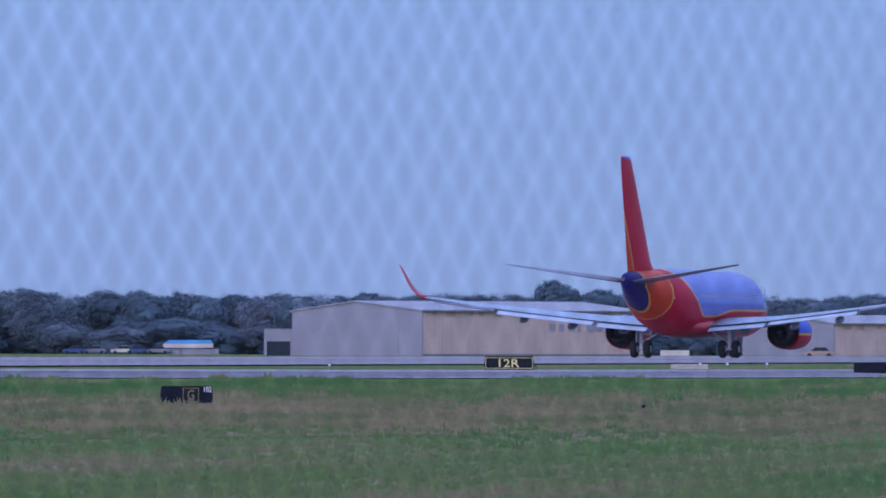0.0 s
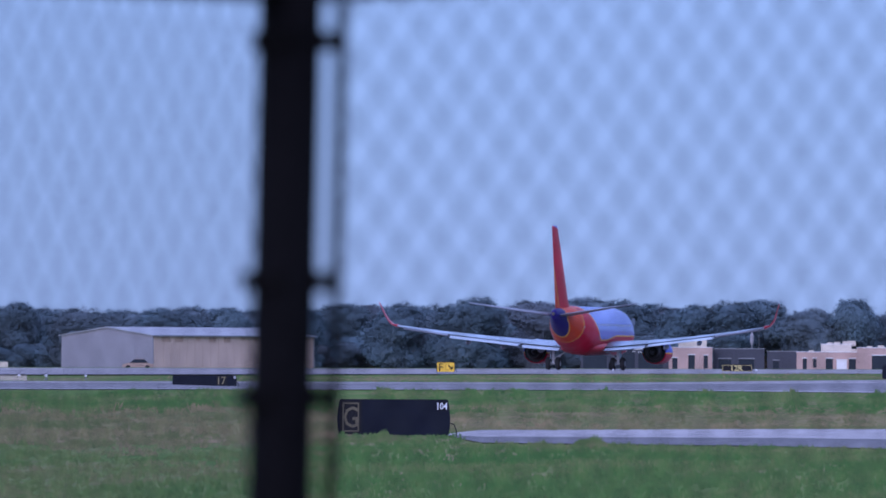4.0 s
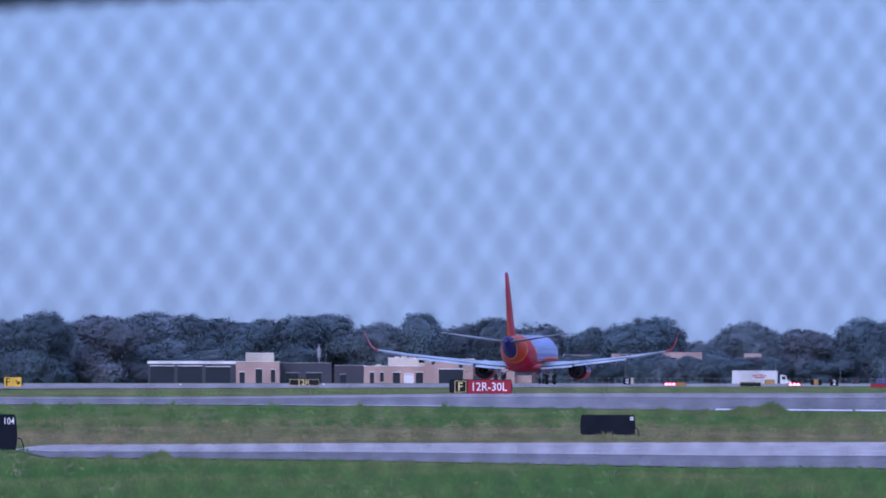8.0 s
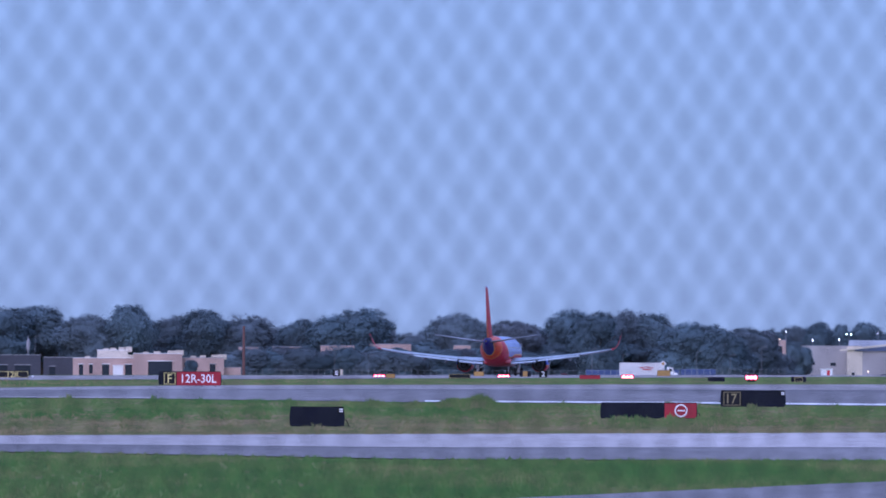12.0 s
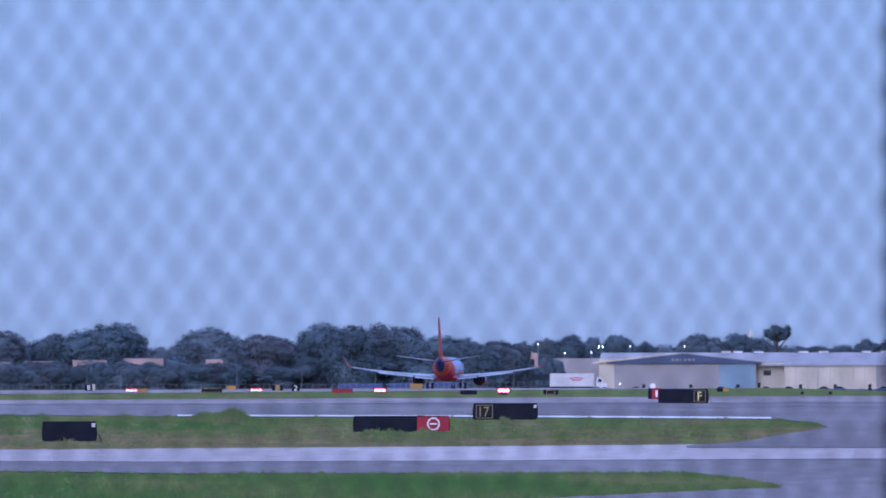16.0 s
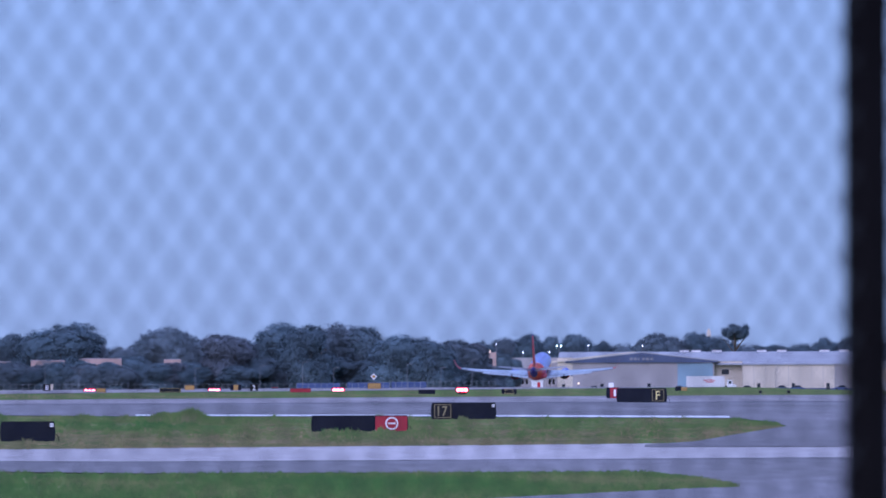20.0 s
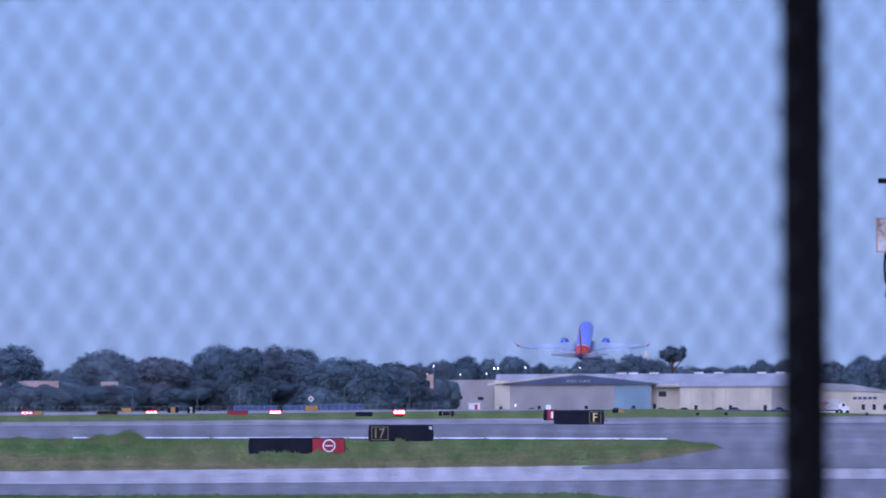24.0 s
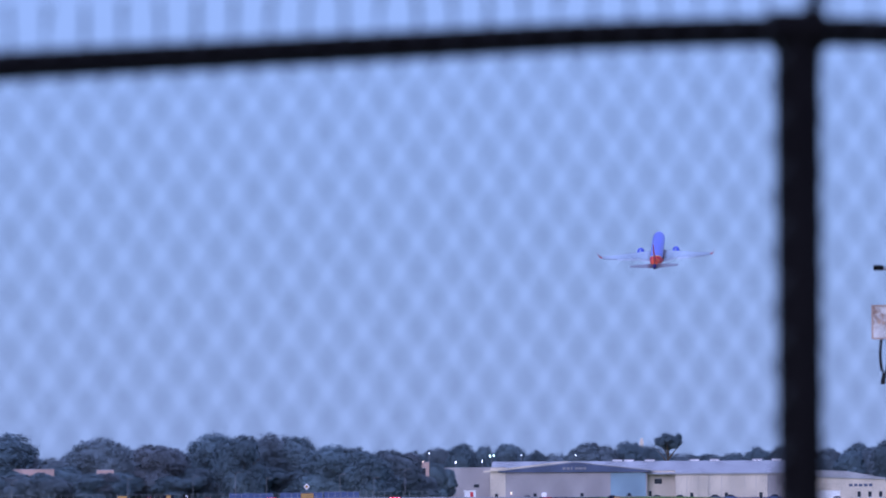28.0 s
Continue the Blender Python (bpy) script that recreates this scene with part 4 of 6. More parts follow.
    for s in TREES + [STEM]:
        for o in (s, *s.children_recursive):
            bpy.data.objects.remove(o)


make_fence()
make_trees()


# ---- airfield signs ----
def airfield_sign(label, u0, u1, foot, tall, faces, legs=3, plate=None, tether=1, number=0.27):
    """A lit guidance sign on frangible legs. faces: (share of width, material, text, letter material, framed)."""
    um = (u0 + u1) / 2
    p = spot(um, foot)
    d = math.hypot(p.x, p.y)
    w, h = (u1 - u0) * TICK * d, tall * TICK * d
    sign = thing("airfield_sign", label, "sign", Matrix.Translation(p) @ Matrix.Rotation(-um * TICK, 4, "Z"))
    leg = min(0.04 * h, 0.06)
    dp = 0.22 * h
    # the casing swells a little towards the middle and draws in at the top
    rise = h - leg
    prof = [(0.0, -0.05, 0.7), (0.18, -0.015, 0.92), (0.45, 0.0, 1.0), (0.72, -0.02, 0.96), (0.93, -0.05, 0.84), (1.0, -0.075, 0.7)]
    part("cabinet", loft([[(-w / 2 - g * h, -dp / 2, leg + f * rise), (w / 2 + g * h, -dp / 2, leg + f * rise), (w / 2 + g * h, dp * (k - 0.5), leg + f * rise), (-w / 2 - g * h, dp * (k - 0.5), leg + f * rise)] for f, g, k in prof]), SIGN_BACK, sign, "black sign cabinet")
    part("top_trim", box(-w / 2 + 0.07 * h, w / 2 - 0.07 * h, -dp / 2 - 0.004, dp * 0.2, h - 0.012, h + 0.012, 0.004), SIGN_BLACK, sign)
    for k in range(legs):
        x = -w / 2 + w * (k + 0.5) / legs
        part("leg", tube([(x, 0, -0.12), (x, 0, leg + 0.02)], 0.03, 8), SIGN_BLACK, sign)
    x = -w / 2
    fh = h - leg
    for share, material, text, ink, framed in faces:
        x1 = x + share * w
        if material:
            f = part("face", box(max(x, -w / 2 + 0.06 * h) + 0.006, min(x1, w / 2 - 0.06 * h) - 0.006, -dp / 2 - 0.012, -dp / 2 + 0.002, leg + 0.015, h - 0.03, 0.003), material, sign)
            c, zc = (x + x1) / 2, leg + fh / 2
            if framed:
                b = 0.034 * h
                bm = bmesh.new()
                g = 0.085 * h
                for q in ((x + g, x1 - g, leg + g, leg + g + b), (x + g, x1 - g, h - g - b, h - g), (x + g, x + g + b, leg + g, h - g), (x1 - g - b, x1 - g, leg + g, h - g)):
                    add_box(bm, q[0], q[1], -dp / 2 - 0.018, -dp / 2 - 0.011, q[2], q[3])
                part("border", bm, LETTER_DULL if framed == 2 else ink, f)
            if text == "no_entry":
                ring = bmesh.new()
                ro, ri, n = 0.41 * fh, 0.32 * fh, 36
                vs = [(ring.verts.new((c + ro * math.cos(k * math.tau / n), -dp / 2 - 0.018, zc + ro * math.sin(k * math.tau / n))),
                       ring.verts.new((c + ri * math.cos(k * math.tau / n), -dp / 2 - 0.018, zc + ri * math.sin(k * math.tau / n)))) for k in range(n)]
                for k in range(n):
                    ring.faces.new((vs[k][0], vs[k][1], vs[(k + 1) % n][1], vs[(k + 1) % n][0]))
                add_box(ring, c - 0.24 * fh, c + 0.24 * fh, -dp / 2 - 0.020, -dp / 2 - 0.012, zc - 0.045 * fh, zc + 0.045 * fh)
                part("no_entry_symbol", ring, ink, f, "white ring with a bar")
            elif text == "arrow":
                bm = bmesh.new()
                add_box(bm, -0.26 * fh, 0.26 * fh, -dp / 2 - 0.020, -dp / 2 - 0.012, -0.05 * fh, 0.05 * fh, m=Matrix.Translation((c, 0, zc)) @ Matrix.Rotation(radians(40), 4, "Y"))
                for r in ((0.0), (90.0)):
                    add_box(bm, -0.28 * fh, 0.0, -dp / 2 - 0.020, -dp / 2 - 0.012, -0.05 * fh, 0.05 * fh, m=Matrix.Translation((c + 0.2 * fh, 0, zc - 0.17 * fh)) @ Matrix.Rotation(radians(r), 4, "Y"))
                part("arrow", bm, ink, f, "slanting arrow")
            elif text:
                lettering("lettering", text, (0.74 if tall < 20 else 0.6) * fh, ink, f, (c, -dp / 2 - 0.014, zc), width=min(share * w * 0.78, (0.62 if text == "12R" else 0.5 if tall < 20 else 0.40) * fh * sum({"1": 0.5, "F": 0.75, "-": 0.6}.get(c, 1.0) for c in text)))
        x = x1
    if plate:
        pf = part("number_plate", box(w / 2 - (0.11 + number) * h, w / 2 - 0.06 * h, -dp / 2 - 0.01, -dp / 2, h * 0.72, h * 0.94), SIGN_BLACK, sign)
        if plate == "bars":
            bm = bmesh.new()
            for k in range(2):
                add_box(bm, w / 2 - 0.27 * h, w / 2 - 0.09 * h, -dp / 2 - 0.016, -dp / 2 - 0.009, h * (0.75 + 0.10 * k), h * (0.81 + 0.10 * k))
            part("plate_bars", bm, LETTER_WHITE, pf, "small white marks")
        else:
            lettering("plate_number", plate, 0.72 * number * h, LETTER_WHITE, pf, (w / 2 - (0.08 + number / 2) * h, -dp / 2 - 0.012, h * 0.83), width=number * h)
    if tether:
        part("power_lead", tube([(tether * w / 2, 0, leg + 0.32 * h), (tether * (w / 2 + 0.10 * h), 0, leg + 0.30 * h), (tether * (w / 2 + 0.17 * h), 0, leg + 0.12 * h), (tether * (w / 2 + 0.19 * h), 0.0, -0.05)], 0.018, 6), SIGN_BLACK, sign, "black cable to the ground")
    return sign


def make_signs():
    K, Y, R = SIGN_BLACK, SIGN_YELLOW, SIGN_RED
    airfield_sign("black taxiway sign with a yellow letter G in a frame", -3473, -3380, -100, 31, [(0.40, None, "", None, 0), (0.36, K, "G", LETTER_DULL, 1), (0.24, None, "", None, 0)], plate="102", tether=0, number=0.42)
    airfield_sign("black runway sign with yellow 12R in a frame", -2900, -2812, -39, 24.5, [(1.0, K, "12R", LETTER_YELLOW, 1)], legs=4)
    airfield_sign("dark navy runway sign with a dull yellow 17", -2247, -2133, -44, 19, [(0.68, None, "", None, 0), (0.18, K, "17", LETTER_DULL, 0), (0.14, None, "", None, 0)], plate="bars", legs=4)
    airfield_sign("long black sign cabinet with a yellow-framed letter, deep in grass", -1955, -1755, -131, 65, [(0.02, None, "", None, 0), (0.2, K, "G", LETTER_FAINT, 1), (0.78, None, "", None, 0)], plate="104", legs=4)
    airfield_sign("yellow direction sign with black F and slanting arrow", -1780, -1747, -18, 19, [(0.5, Y, "F", SIGN_BLACK, 0), (0.5, Y, "arrow", SIGN_BLACK, 0)], legs=2)
    airfield_sign("small black runway sign with yellow 12R in a frame", -1275, -1221, -14, 13.5, [(1.0, K, "12R", LETTER_YELLOW, 1)], legs=3)
    airfield_sign("red runway holding sign 12R-30L beside a black F", -992, -880, -27, 26, [(0.07, None, "", None, 0), (0.22, K, "F", LETTER_YELLOW, 1), (0.71, R, "12R-30L", LETTER_WHITE, 0)], legs=5)
    airfield_sign("black blank sign cabinet standing in grass", -760, -662, -99, 36, [(1.0, None, "", None, 0)], plate="bars")
    airfield_sign("long black sign ending in a red no-entry face", -210, -38, -83, 29, [(0.66, None, "", None, 0), (0.34, R, "no_entry", LETTER_WHITE, 0)], legs=5)
    airfield_sign("black sign cabinet with yellow-framed 17", 2, 118, -62, 30, [(0.03, None, "", None, 0), (0.30, K, "17", LETTER_DULL, 1), (0.67, None, "", None, 0)], plate="bars", legs=4, tether=-1)
    airfield_sign("black sign cabinet with yellow-framed letter F", 330, 420, -33, 26, [(0.68, None, "", None, 0), (0.28, K, "F", LETTER_YELLOW, 2), (0.04, None, "", None, 0)], legs=4)


make_signs()


# ---- buildings ----
TAN = mat("tan_cladding", (0.34, 0.312, 0.30), 0.6, scale=0.12, vary=0.10, fine=30)
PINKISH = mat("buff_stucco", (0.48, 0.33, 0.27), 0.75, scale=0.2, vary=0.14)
WARMTAN = mat("warm_tan_cladding", (0.56, 0.42, 0.33), 0.65, scale=0.12, vary=0.10, fine=30)
GREYWALL = mat("grey_cladding", (0.30, 0.28, 0.29), 0.6, scale=0.12, vary=0.10)
# Grey cladding darkened: the shade on these fronts is put into the colour.
SHADED_WALL = mat("shaded_grey_cladding", (0.055, 0.055, 0.068), 0.7, scale=0.12, vary=0.15)
PALEWALL = mat("pale_cladding", (0.60, 0.52, 0.40), 0.6, scale=0.12, vary=0.08)
SLATE = mat("slate_blue_fascia", (0.065, 0.085, 0.15), 0.6, scale=0.2, vary=0.12)
SKYDOOR = mat("light_blue_door", (0.21, 0.31, 0.37), 0.5, scale=0.2, vary=0.1)
ROOF = mat("pale_metal_roof", (0.33, 0.33, 0.335), 0.6, 0.1, scale=0.1, vary=0.12)
WHITE = mat("white_paint", (0.78, 0.77, 0.75), 0.5, scale=0.5, vary=0.08)
FADED_BLUE = mat("faded_blue_paint", (0.31, 0.29, 0.33), 0.6, scale=0.4, vary=0.15)
RUST = mat("rust_stain", (0.40, 0.28, 0.21), 0.8, scale=0.5, vary=0.4)
LORRY_WHITE = mat("lorry_white_paint", (0.62, 0.60, 0.58), 0.5, scale=0.5, vary=0.08)
BLUEPAINT = mat("blue_paint", (0.045, 0.075, 0.19), 0.45, scale=0.4, vary=0.15)
TARP = mat("bright_blue_canopy", (0.12, 0.33, 0.62), 0.5, scale=0.4, vary=0.15)
REDPAINT = mat("red_paint", (0.50, 0.03, 0.04), 0.45, scale=0.5, vary=0.12)
YELLOWPAINT = mat("amber_paint", (0.36, 0.21, 0.045), 0.5, scale=0.6, vary=0.15)
BRICK = mat("red_brick", (0.15, 0.07, 0.06), 0.8, scale=0.6, vary=0.25)
TIMBER = two_tone("creosoted_timber", (0.032, 0.020, 0.015), (0.165, 0.100, 0.066), 1.5, (7, 7, 0.35), rough=0.85, bump=0.012, third=(0.098, 0.058, 0.040), fine=6, fine_share=0.35)
RUSTY_WHITE = two_tone("rust_stained_white_paint", (0.66, 0.64, 0.61), (0.27, 0.15, 0.095), 5.0, rough=0.6, third=(0.60, 0.56, 0.52), fine=5, fine_share=0.35)
SHADEGLASS = mat("dark_window", (0.02, 0.024, 0.035), 0.15, scale=0.6, vary=0.2, spec=0.6)
GREYMETAL = mat("grey_metal", (0.22, 0.22, 0.23), 0.5, 0.4, scale=1, vary=0.2)
RED_GLOW = glow("red_lamp_glow", (1.0, 0.035, 0.06), 3.0)
RED_CORE = glow("red_lamp_core", (1.0, 0.28, 0.26), 8.0)
WHITE_GLOW = glow("white_lamp_glow", (1.0, 0.98, 0.88), 6.0)
GREEN_GLOW = glow("greenish_lamp_glow", (0.75, 1.0, 0.72), 9.0)
AMBER_GLOW = glow("amber_lamp_glow", (1.0, 0.70, 0.35), 4.0)


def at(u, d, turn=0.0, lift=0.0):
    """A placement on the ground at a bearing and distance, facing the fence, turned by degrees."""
    return Matrix.Translation(spot(u, d=d, lift=lift)) @ Matrix.Rotation(-u * TICK + radians(turn), 4, "Z")


def up(v, u, d):
    """Height above the ground there of the level v ticks over the eye line."""
    return EYE + v * TICK * d - spot(u, d=d).z


def ribs(bm, x0, x1, z0, z1, y, step, w=0.06, deep=0.05):
    n = max(int((x1 - x0) / step), 1)
    for k in range(n + 1):
        x = x0 + (x1 - x0) * k / n
        add_box(bm, x - w / 2, x + w / 2, y - deep, y, z0, z1)
    return bm


def gabled_hangar(label, u, d, turn, length, width, eave, ridge, wall, endwall, sign=True):
    """A shed with its near corner at u: the long wall runs off to one side, the gable end to the other."""
    h = thing("hangar", label, "hangar", at(u, d, turn))
    L, W, E, R = length, width, eave, ridge
    wl = part("long_wall", box(0, L, 0, 0.25, -0.4, E), wall, h, "tan clad long wall")
    part("cladding_ribs", ribs(bmesh.new(), 0.4, L - 0.4, 0, E - 0.1, 0.0, 1.6), wall, wl)
    bm = bmesh.new()
    vs = [[bm.verts.new((x, y, z)) for y, z in ((0.0, -0.4), (0.0, E), (W / 2, R), (W, E), (W, -0.4))] for x in (-0.25, 0.0)]
    bm.faces.new(vs[0])
    bm.faces.new(vs[1][::-1])
    for k in range(5):
        bm.faces.new((vs[0][k], vs[0][(k + 1) % 5], vs[1][(k + 1) % 5], vs[1][k]))
    bmesh.ops.recalc_face_normals(bm, faces=bm.faces)
    part("gable_wall", bm, endwall, h, "grey clad gable end")
    part("gable_door", box(-0.32, -0.25, W * 0.18, W * 0.82, 0, E * 0.82), endwall, h)
    for nm, y0, y1, z0, z1 in (("roof", -0.5, W / 2, E - 0.1, R), ("roof", W + 0.5, W / 2, E - 0.1, R)):
        part(nm, loft([[(-0.5, y0, z0), (-0.5, y1, z1), (-0.5, y1, z1 + 0.2), (-0.5, y0, z0 + 0.2)], [(L + 0.4, y0, z0), (L + 0.4, y1, z1), (L + 0.4, y1, z1 + 0.2), (L + 0.4, y0, z0 + 0.2)]]), ROOF, h, "pale metal roof slope")
    part("far_wall", box(0, L, W - 0.25, W, -0.4, E), endwall, h)
    part("end_wall", box(L, L + 0.25, 0, W, -0.4, E), endwall, h)
    rng = random.Random(int(L))
    for k in range(int(L / 3.2)):
        x = 1.5 + k * 3.2 + rng.uniform(-0.8, 0.8)
        part("rust_stain", box(x, x + rng.uniform(0.7, 2.2), -0.07, -0.055, E - rng.uniform(0.5, 1.1), E - 0.12), RUST, wl)
    part("gutter", box(-0.3, L + 0.3, -0.62, -0.5, E - 0.15, E + 0.05), GREYMETAL, h)
    if sign:
        for k, w in enumerate((1.0, 0.9, 1.3, 0.5, 1.4, 1.1, 1.2)):
            x = L * 0.56 + k * L * 0.042
            part("sign_bar", box(x, x + w, -0.09, -0.05, E * 0.56, E * 0.72), FADED_BLUE, wl)
        part("sign_disc", tube([(L * 0.93, -0.12, E * 0.56), (L * 0.93, -0.04, E * 0.56)], 0.9, 20), PALEWALL, wl, "round pale emblem")
        part("footing", box(0, L, -0.12, -0.05, -0.4, 0.35), GREYMETAL, wl)
    return h


def flat_block(label, u0, u1, d, top, depth, wall, openings=(), parapet=0.35, name="building", roof=None, category="building", base=0.0, fascia=0.12):
    """A flat-roofed block facing the fence; openings: (from, to, bottom, top) as shares of the front, and a material."""
    um = (u0 + u1) / 2
    w, h = (u1 - u0) * TICK * d, up(top, um, d)
    b = thing(name, label, category, at(um, d))
    th = 0.25
    xs = sorted({0.0, 1.0, *[o[0] for o in openings], *[o[1] for o in openings]})
    for xa, xb in zip(xs, xs[1:]):
        x0, x1 = -w / 2 + xa * w, -w / 2 + xb * w
        z = base - 0.3
        for o in sorted((o for o in openings if o[0] <= xa and xb <= o[1]), key=lambda o: o[2]):
            if o[2] * h > z:
                part("front_wall", box(x0, x1, 0, th, z, o[2] * h), wall, b)
            z = o[3] * h
        part("front_wall", box(x0, x1, 0, th, z, h + 0.116 - fascia), wall, b)
    part("side_wall", box(-w / 2, -w / 2 + th, th, depth, -0.3, h), wall, b)
    part("side_wall", box(w / 2 - th, w / 2, th, depth, -0.3, h), wall, b)
    part("back_wall", box(-w / 2 + th, w / 2 - th, depth - th, depth, -0.3, h), wall, b)
    part("roof", box(-w / 2 + th, w / 2 - th, th, depth - th, h - parapet - 0.2, h - parapet), roof or ROOF, b, "flat pale roof")
    part("coping", box(-w / 2 - 0.08, w / 2 + 0.08, -0.08, th + 0.05, h + 0.12 - fascia, h + 0.12), roof or ROOF, b)
    if name == "terminal":
        for f in (0.2, 0.42, 0.7, 0.86):
            x = -w / 2 + f * w
            part("roof_unit", box(x, x + 0.9 + f, 1.0, 2.4, h - parapet, h + 0.3 + 0.5 * f, 0.05), PALEWALL, b)
    for o in openings:
        x0, x1 = -w / 2 + o[0] * w, -w / 2 + o[1] * w
        win = part("window" if o[2] > 0.05 else "door", box(x0, x1, th - 0.08, th - 0.02, o[2] * h, o[3] * h), o[4] if len(o) > 4 else SHADEGLASS, b, "dark opening")
        part("lintel", box(x0 - 0.1, x1 + 0.1, -0.05, 0.0, o[3] * h, o[3] * h + 0.15), roof or ROOF, b)
    return b


def make_buildings():
    S = SHADEGLASS
    gabled_hangar("tan hangar with grey gable end and pale metal roof", -3008, 1300, 35, 42.6, 35.5, 7.0, 8.4, WARMTAN, GREYWALL)
    gabled_hangar("smaller tan hangar with grey gable end", -2280, 1420, 35, 33.0, 27.0, 5.5, 6.8, WARMTAN, GREYWALL, sign=False)
    flat_block("low shed with pale roof beside the hangar", -3290, -3238, 1330, 32, 8, GREYWALL, [(0.1, 0.9, 0.0, 0.55, S)], name="shed")
    # pale rounded shelter between the hangars
    b = thing("shelter", "pale rounded fabric shelter on the grass", "shelter", at(-2563, 1290))
    part("shell", loft([[(3.1 * math.cos(a), y, 1.75 * math.sin(a) ** 0.8) for a in (k * math.pi / 14 for k in range(15))] for y in (0, 2, 4)], closed=False, caps=False), WHITE, b, smooth=True)
    part("end_panel", box(-2.2, 2.2, 0.05, 0.12, 0, 1.0), PALEWALL, b)
    # blue canopy by the parked cars
    b = thing("canopy", "bright blue and white canopy tent by parked cars", "canopy", at(-3424, 1560))
    part("cover", loft([[(-4.6, 0, 1.9), (4.6, 0, 1.9), (4.2, 0, 2.6), (-3.4, 0, 2.6)], [(-4.6, 4, 1.9), (4.6, 4, 1.9), (4.2, 4, 2.6), (-3.4, 4, 2.6)]]), TARP, b)
    part("valance", box(-4.6, 4.6, -0.05, 0.0, 1.2, 1.92), PALEWALL, b)
    for x in (-4.5, -1.5, 1.5, 4.5):
        part("pole", tube([(x, 0.1, -0.2), (x, 0.1, 1.9)], 0.06, 6), GREYMETAL, b)
    part("counter", box(-4.2, 5.6, 0.4, 1.4, -0.1, 1.0), GREYWALL, b)
    # low terminal with buff walls
    # Dark walls and dark bay panels draw the open front's shade.
    flat_block("long shed, walls darkened as if shaded, under a thin white roof edge", -1525, -1370, 1802, 29, 12, SHADED_WALL, [(0.03, 0.3, 0.0, 0.82, S), (0.34, 0.62, 0.0, 0.82, S), (0.66, 0.94, 0.0, 0.8, S)], roof=WHITE, fascia=0.6)
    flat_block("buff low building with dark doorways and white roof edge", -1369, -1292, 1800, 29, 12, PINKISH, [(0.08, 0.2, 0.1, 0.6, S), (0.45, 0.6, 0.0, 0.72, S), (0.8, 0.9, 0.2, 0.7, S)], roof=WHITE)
    flat_block("grey flat-roofed block, shade put into its wall colour", -1290, -1200, 1805, 27, 12, SHADED_WALL, [(0.1, 0.35, 0.1, 0.6, S), (0.5, 0.8, 0.1, 0.6, S)])
    flat_block("pale house roof standing above the block", -1352, -1302, 1830, 44, 8, PALEWALL, [], roof=WHITE, name="house")
    flat_block("low block beside the terminal, shade put into its wall colour", -1195, -1143, 1780, 23, 14, SHADED_WALL, [(0.2, 0.4, 0.15, 0.6, S)])
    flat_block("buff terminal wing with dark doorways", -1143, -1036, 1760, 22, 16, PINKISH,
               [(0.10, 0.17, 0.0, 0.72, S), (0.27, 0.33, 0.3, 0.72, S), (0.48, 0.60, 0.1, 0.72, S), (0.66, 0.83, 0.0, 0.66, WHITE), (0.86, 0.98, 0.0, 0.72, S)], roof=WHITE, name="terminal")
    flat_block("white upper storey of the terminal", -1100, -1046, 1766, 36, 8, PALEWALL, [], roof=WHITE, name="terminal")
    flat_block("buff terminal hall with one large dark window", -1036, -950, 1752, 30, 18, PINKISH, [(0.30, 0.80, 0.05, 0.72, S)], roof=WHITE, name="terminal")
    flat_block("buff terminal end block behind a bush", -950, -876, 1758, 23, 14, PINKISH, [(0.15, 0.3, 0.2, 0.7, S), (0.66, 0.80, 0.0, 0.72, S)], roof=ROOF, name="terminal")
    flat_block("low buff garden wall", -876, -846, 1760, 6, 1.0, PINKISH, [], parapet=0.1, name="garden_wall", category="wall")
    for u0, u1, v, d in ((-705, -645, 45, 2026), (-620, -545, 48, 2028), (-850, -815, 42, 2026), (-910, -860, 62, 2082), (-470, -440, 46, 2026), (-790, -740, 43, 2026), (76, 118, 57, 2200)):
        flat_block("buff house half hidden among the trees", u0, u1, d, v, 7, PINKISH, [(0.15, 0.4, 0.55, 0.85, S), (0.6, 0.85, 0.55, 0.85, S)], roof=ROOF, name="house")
    b = thing("chimney", "tall red brick chimney among trees", "chimney", at(-841, 1960))
    part("stack", loft([[(r * math.cos(a), r * math.sin(a), z) for a in (k * math.tau / 12 for k in range(12))] for z, r in ((-0.5, 0.36), (6, 0.32), (12.2, 0.27))]), BRICK, b)
    part("rim", tube([(0, 0, 12.1), (0, 0, 12.4)], 0.33, 12), BRICK, b)
    b = thing("water_tank", "white tank on a lattice mast", "tank", at(-1222, 1840))
    part("mast", tube([(0, 0, -0.5), (0, 0, 9.4)], [0.22, 0.12], 8), GREYMETAL, b)
    part("tank", tube([(0, 0, 6.2), (0, 0, 6.8), (0, 0, 8.2), (0, 0, 8.9)], [0.2, 0.4, 0.4, 0.15], 14), GREYWALL, b)
    b = thing("water_tank", "white globe on a slim mast", "tank", at(-1240, 1835))
    part("mast", tube([(0, 0, -0.5), (0, 0, 3.6)], 0.12, 8), GREYMETAL, b)
    part("globe", tube([(0, 0, 2.9), (0, 0, 3.2), (0, 0, 3.8), (0, 0, 4.1)], [0.2, 0.45, 0.45, 0.2], 12), WHITE, b)

    # ---- the maintenance hangars ----
    d = 2600
    k = TICK * d
    b = flat_block("grey-tan hangar annexe with lights along its roof", 128, 226, d + 8, 47, 60, TAN, [(0.02, 0.10, 0.02, 0.25, S), (0.32, 0.42, 0.42, 0.52, S), (0.70, 0.80, 0.40, 0.50, S)], name="hangar_annexe", category="hangar")
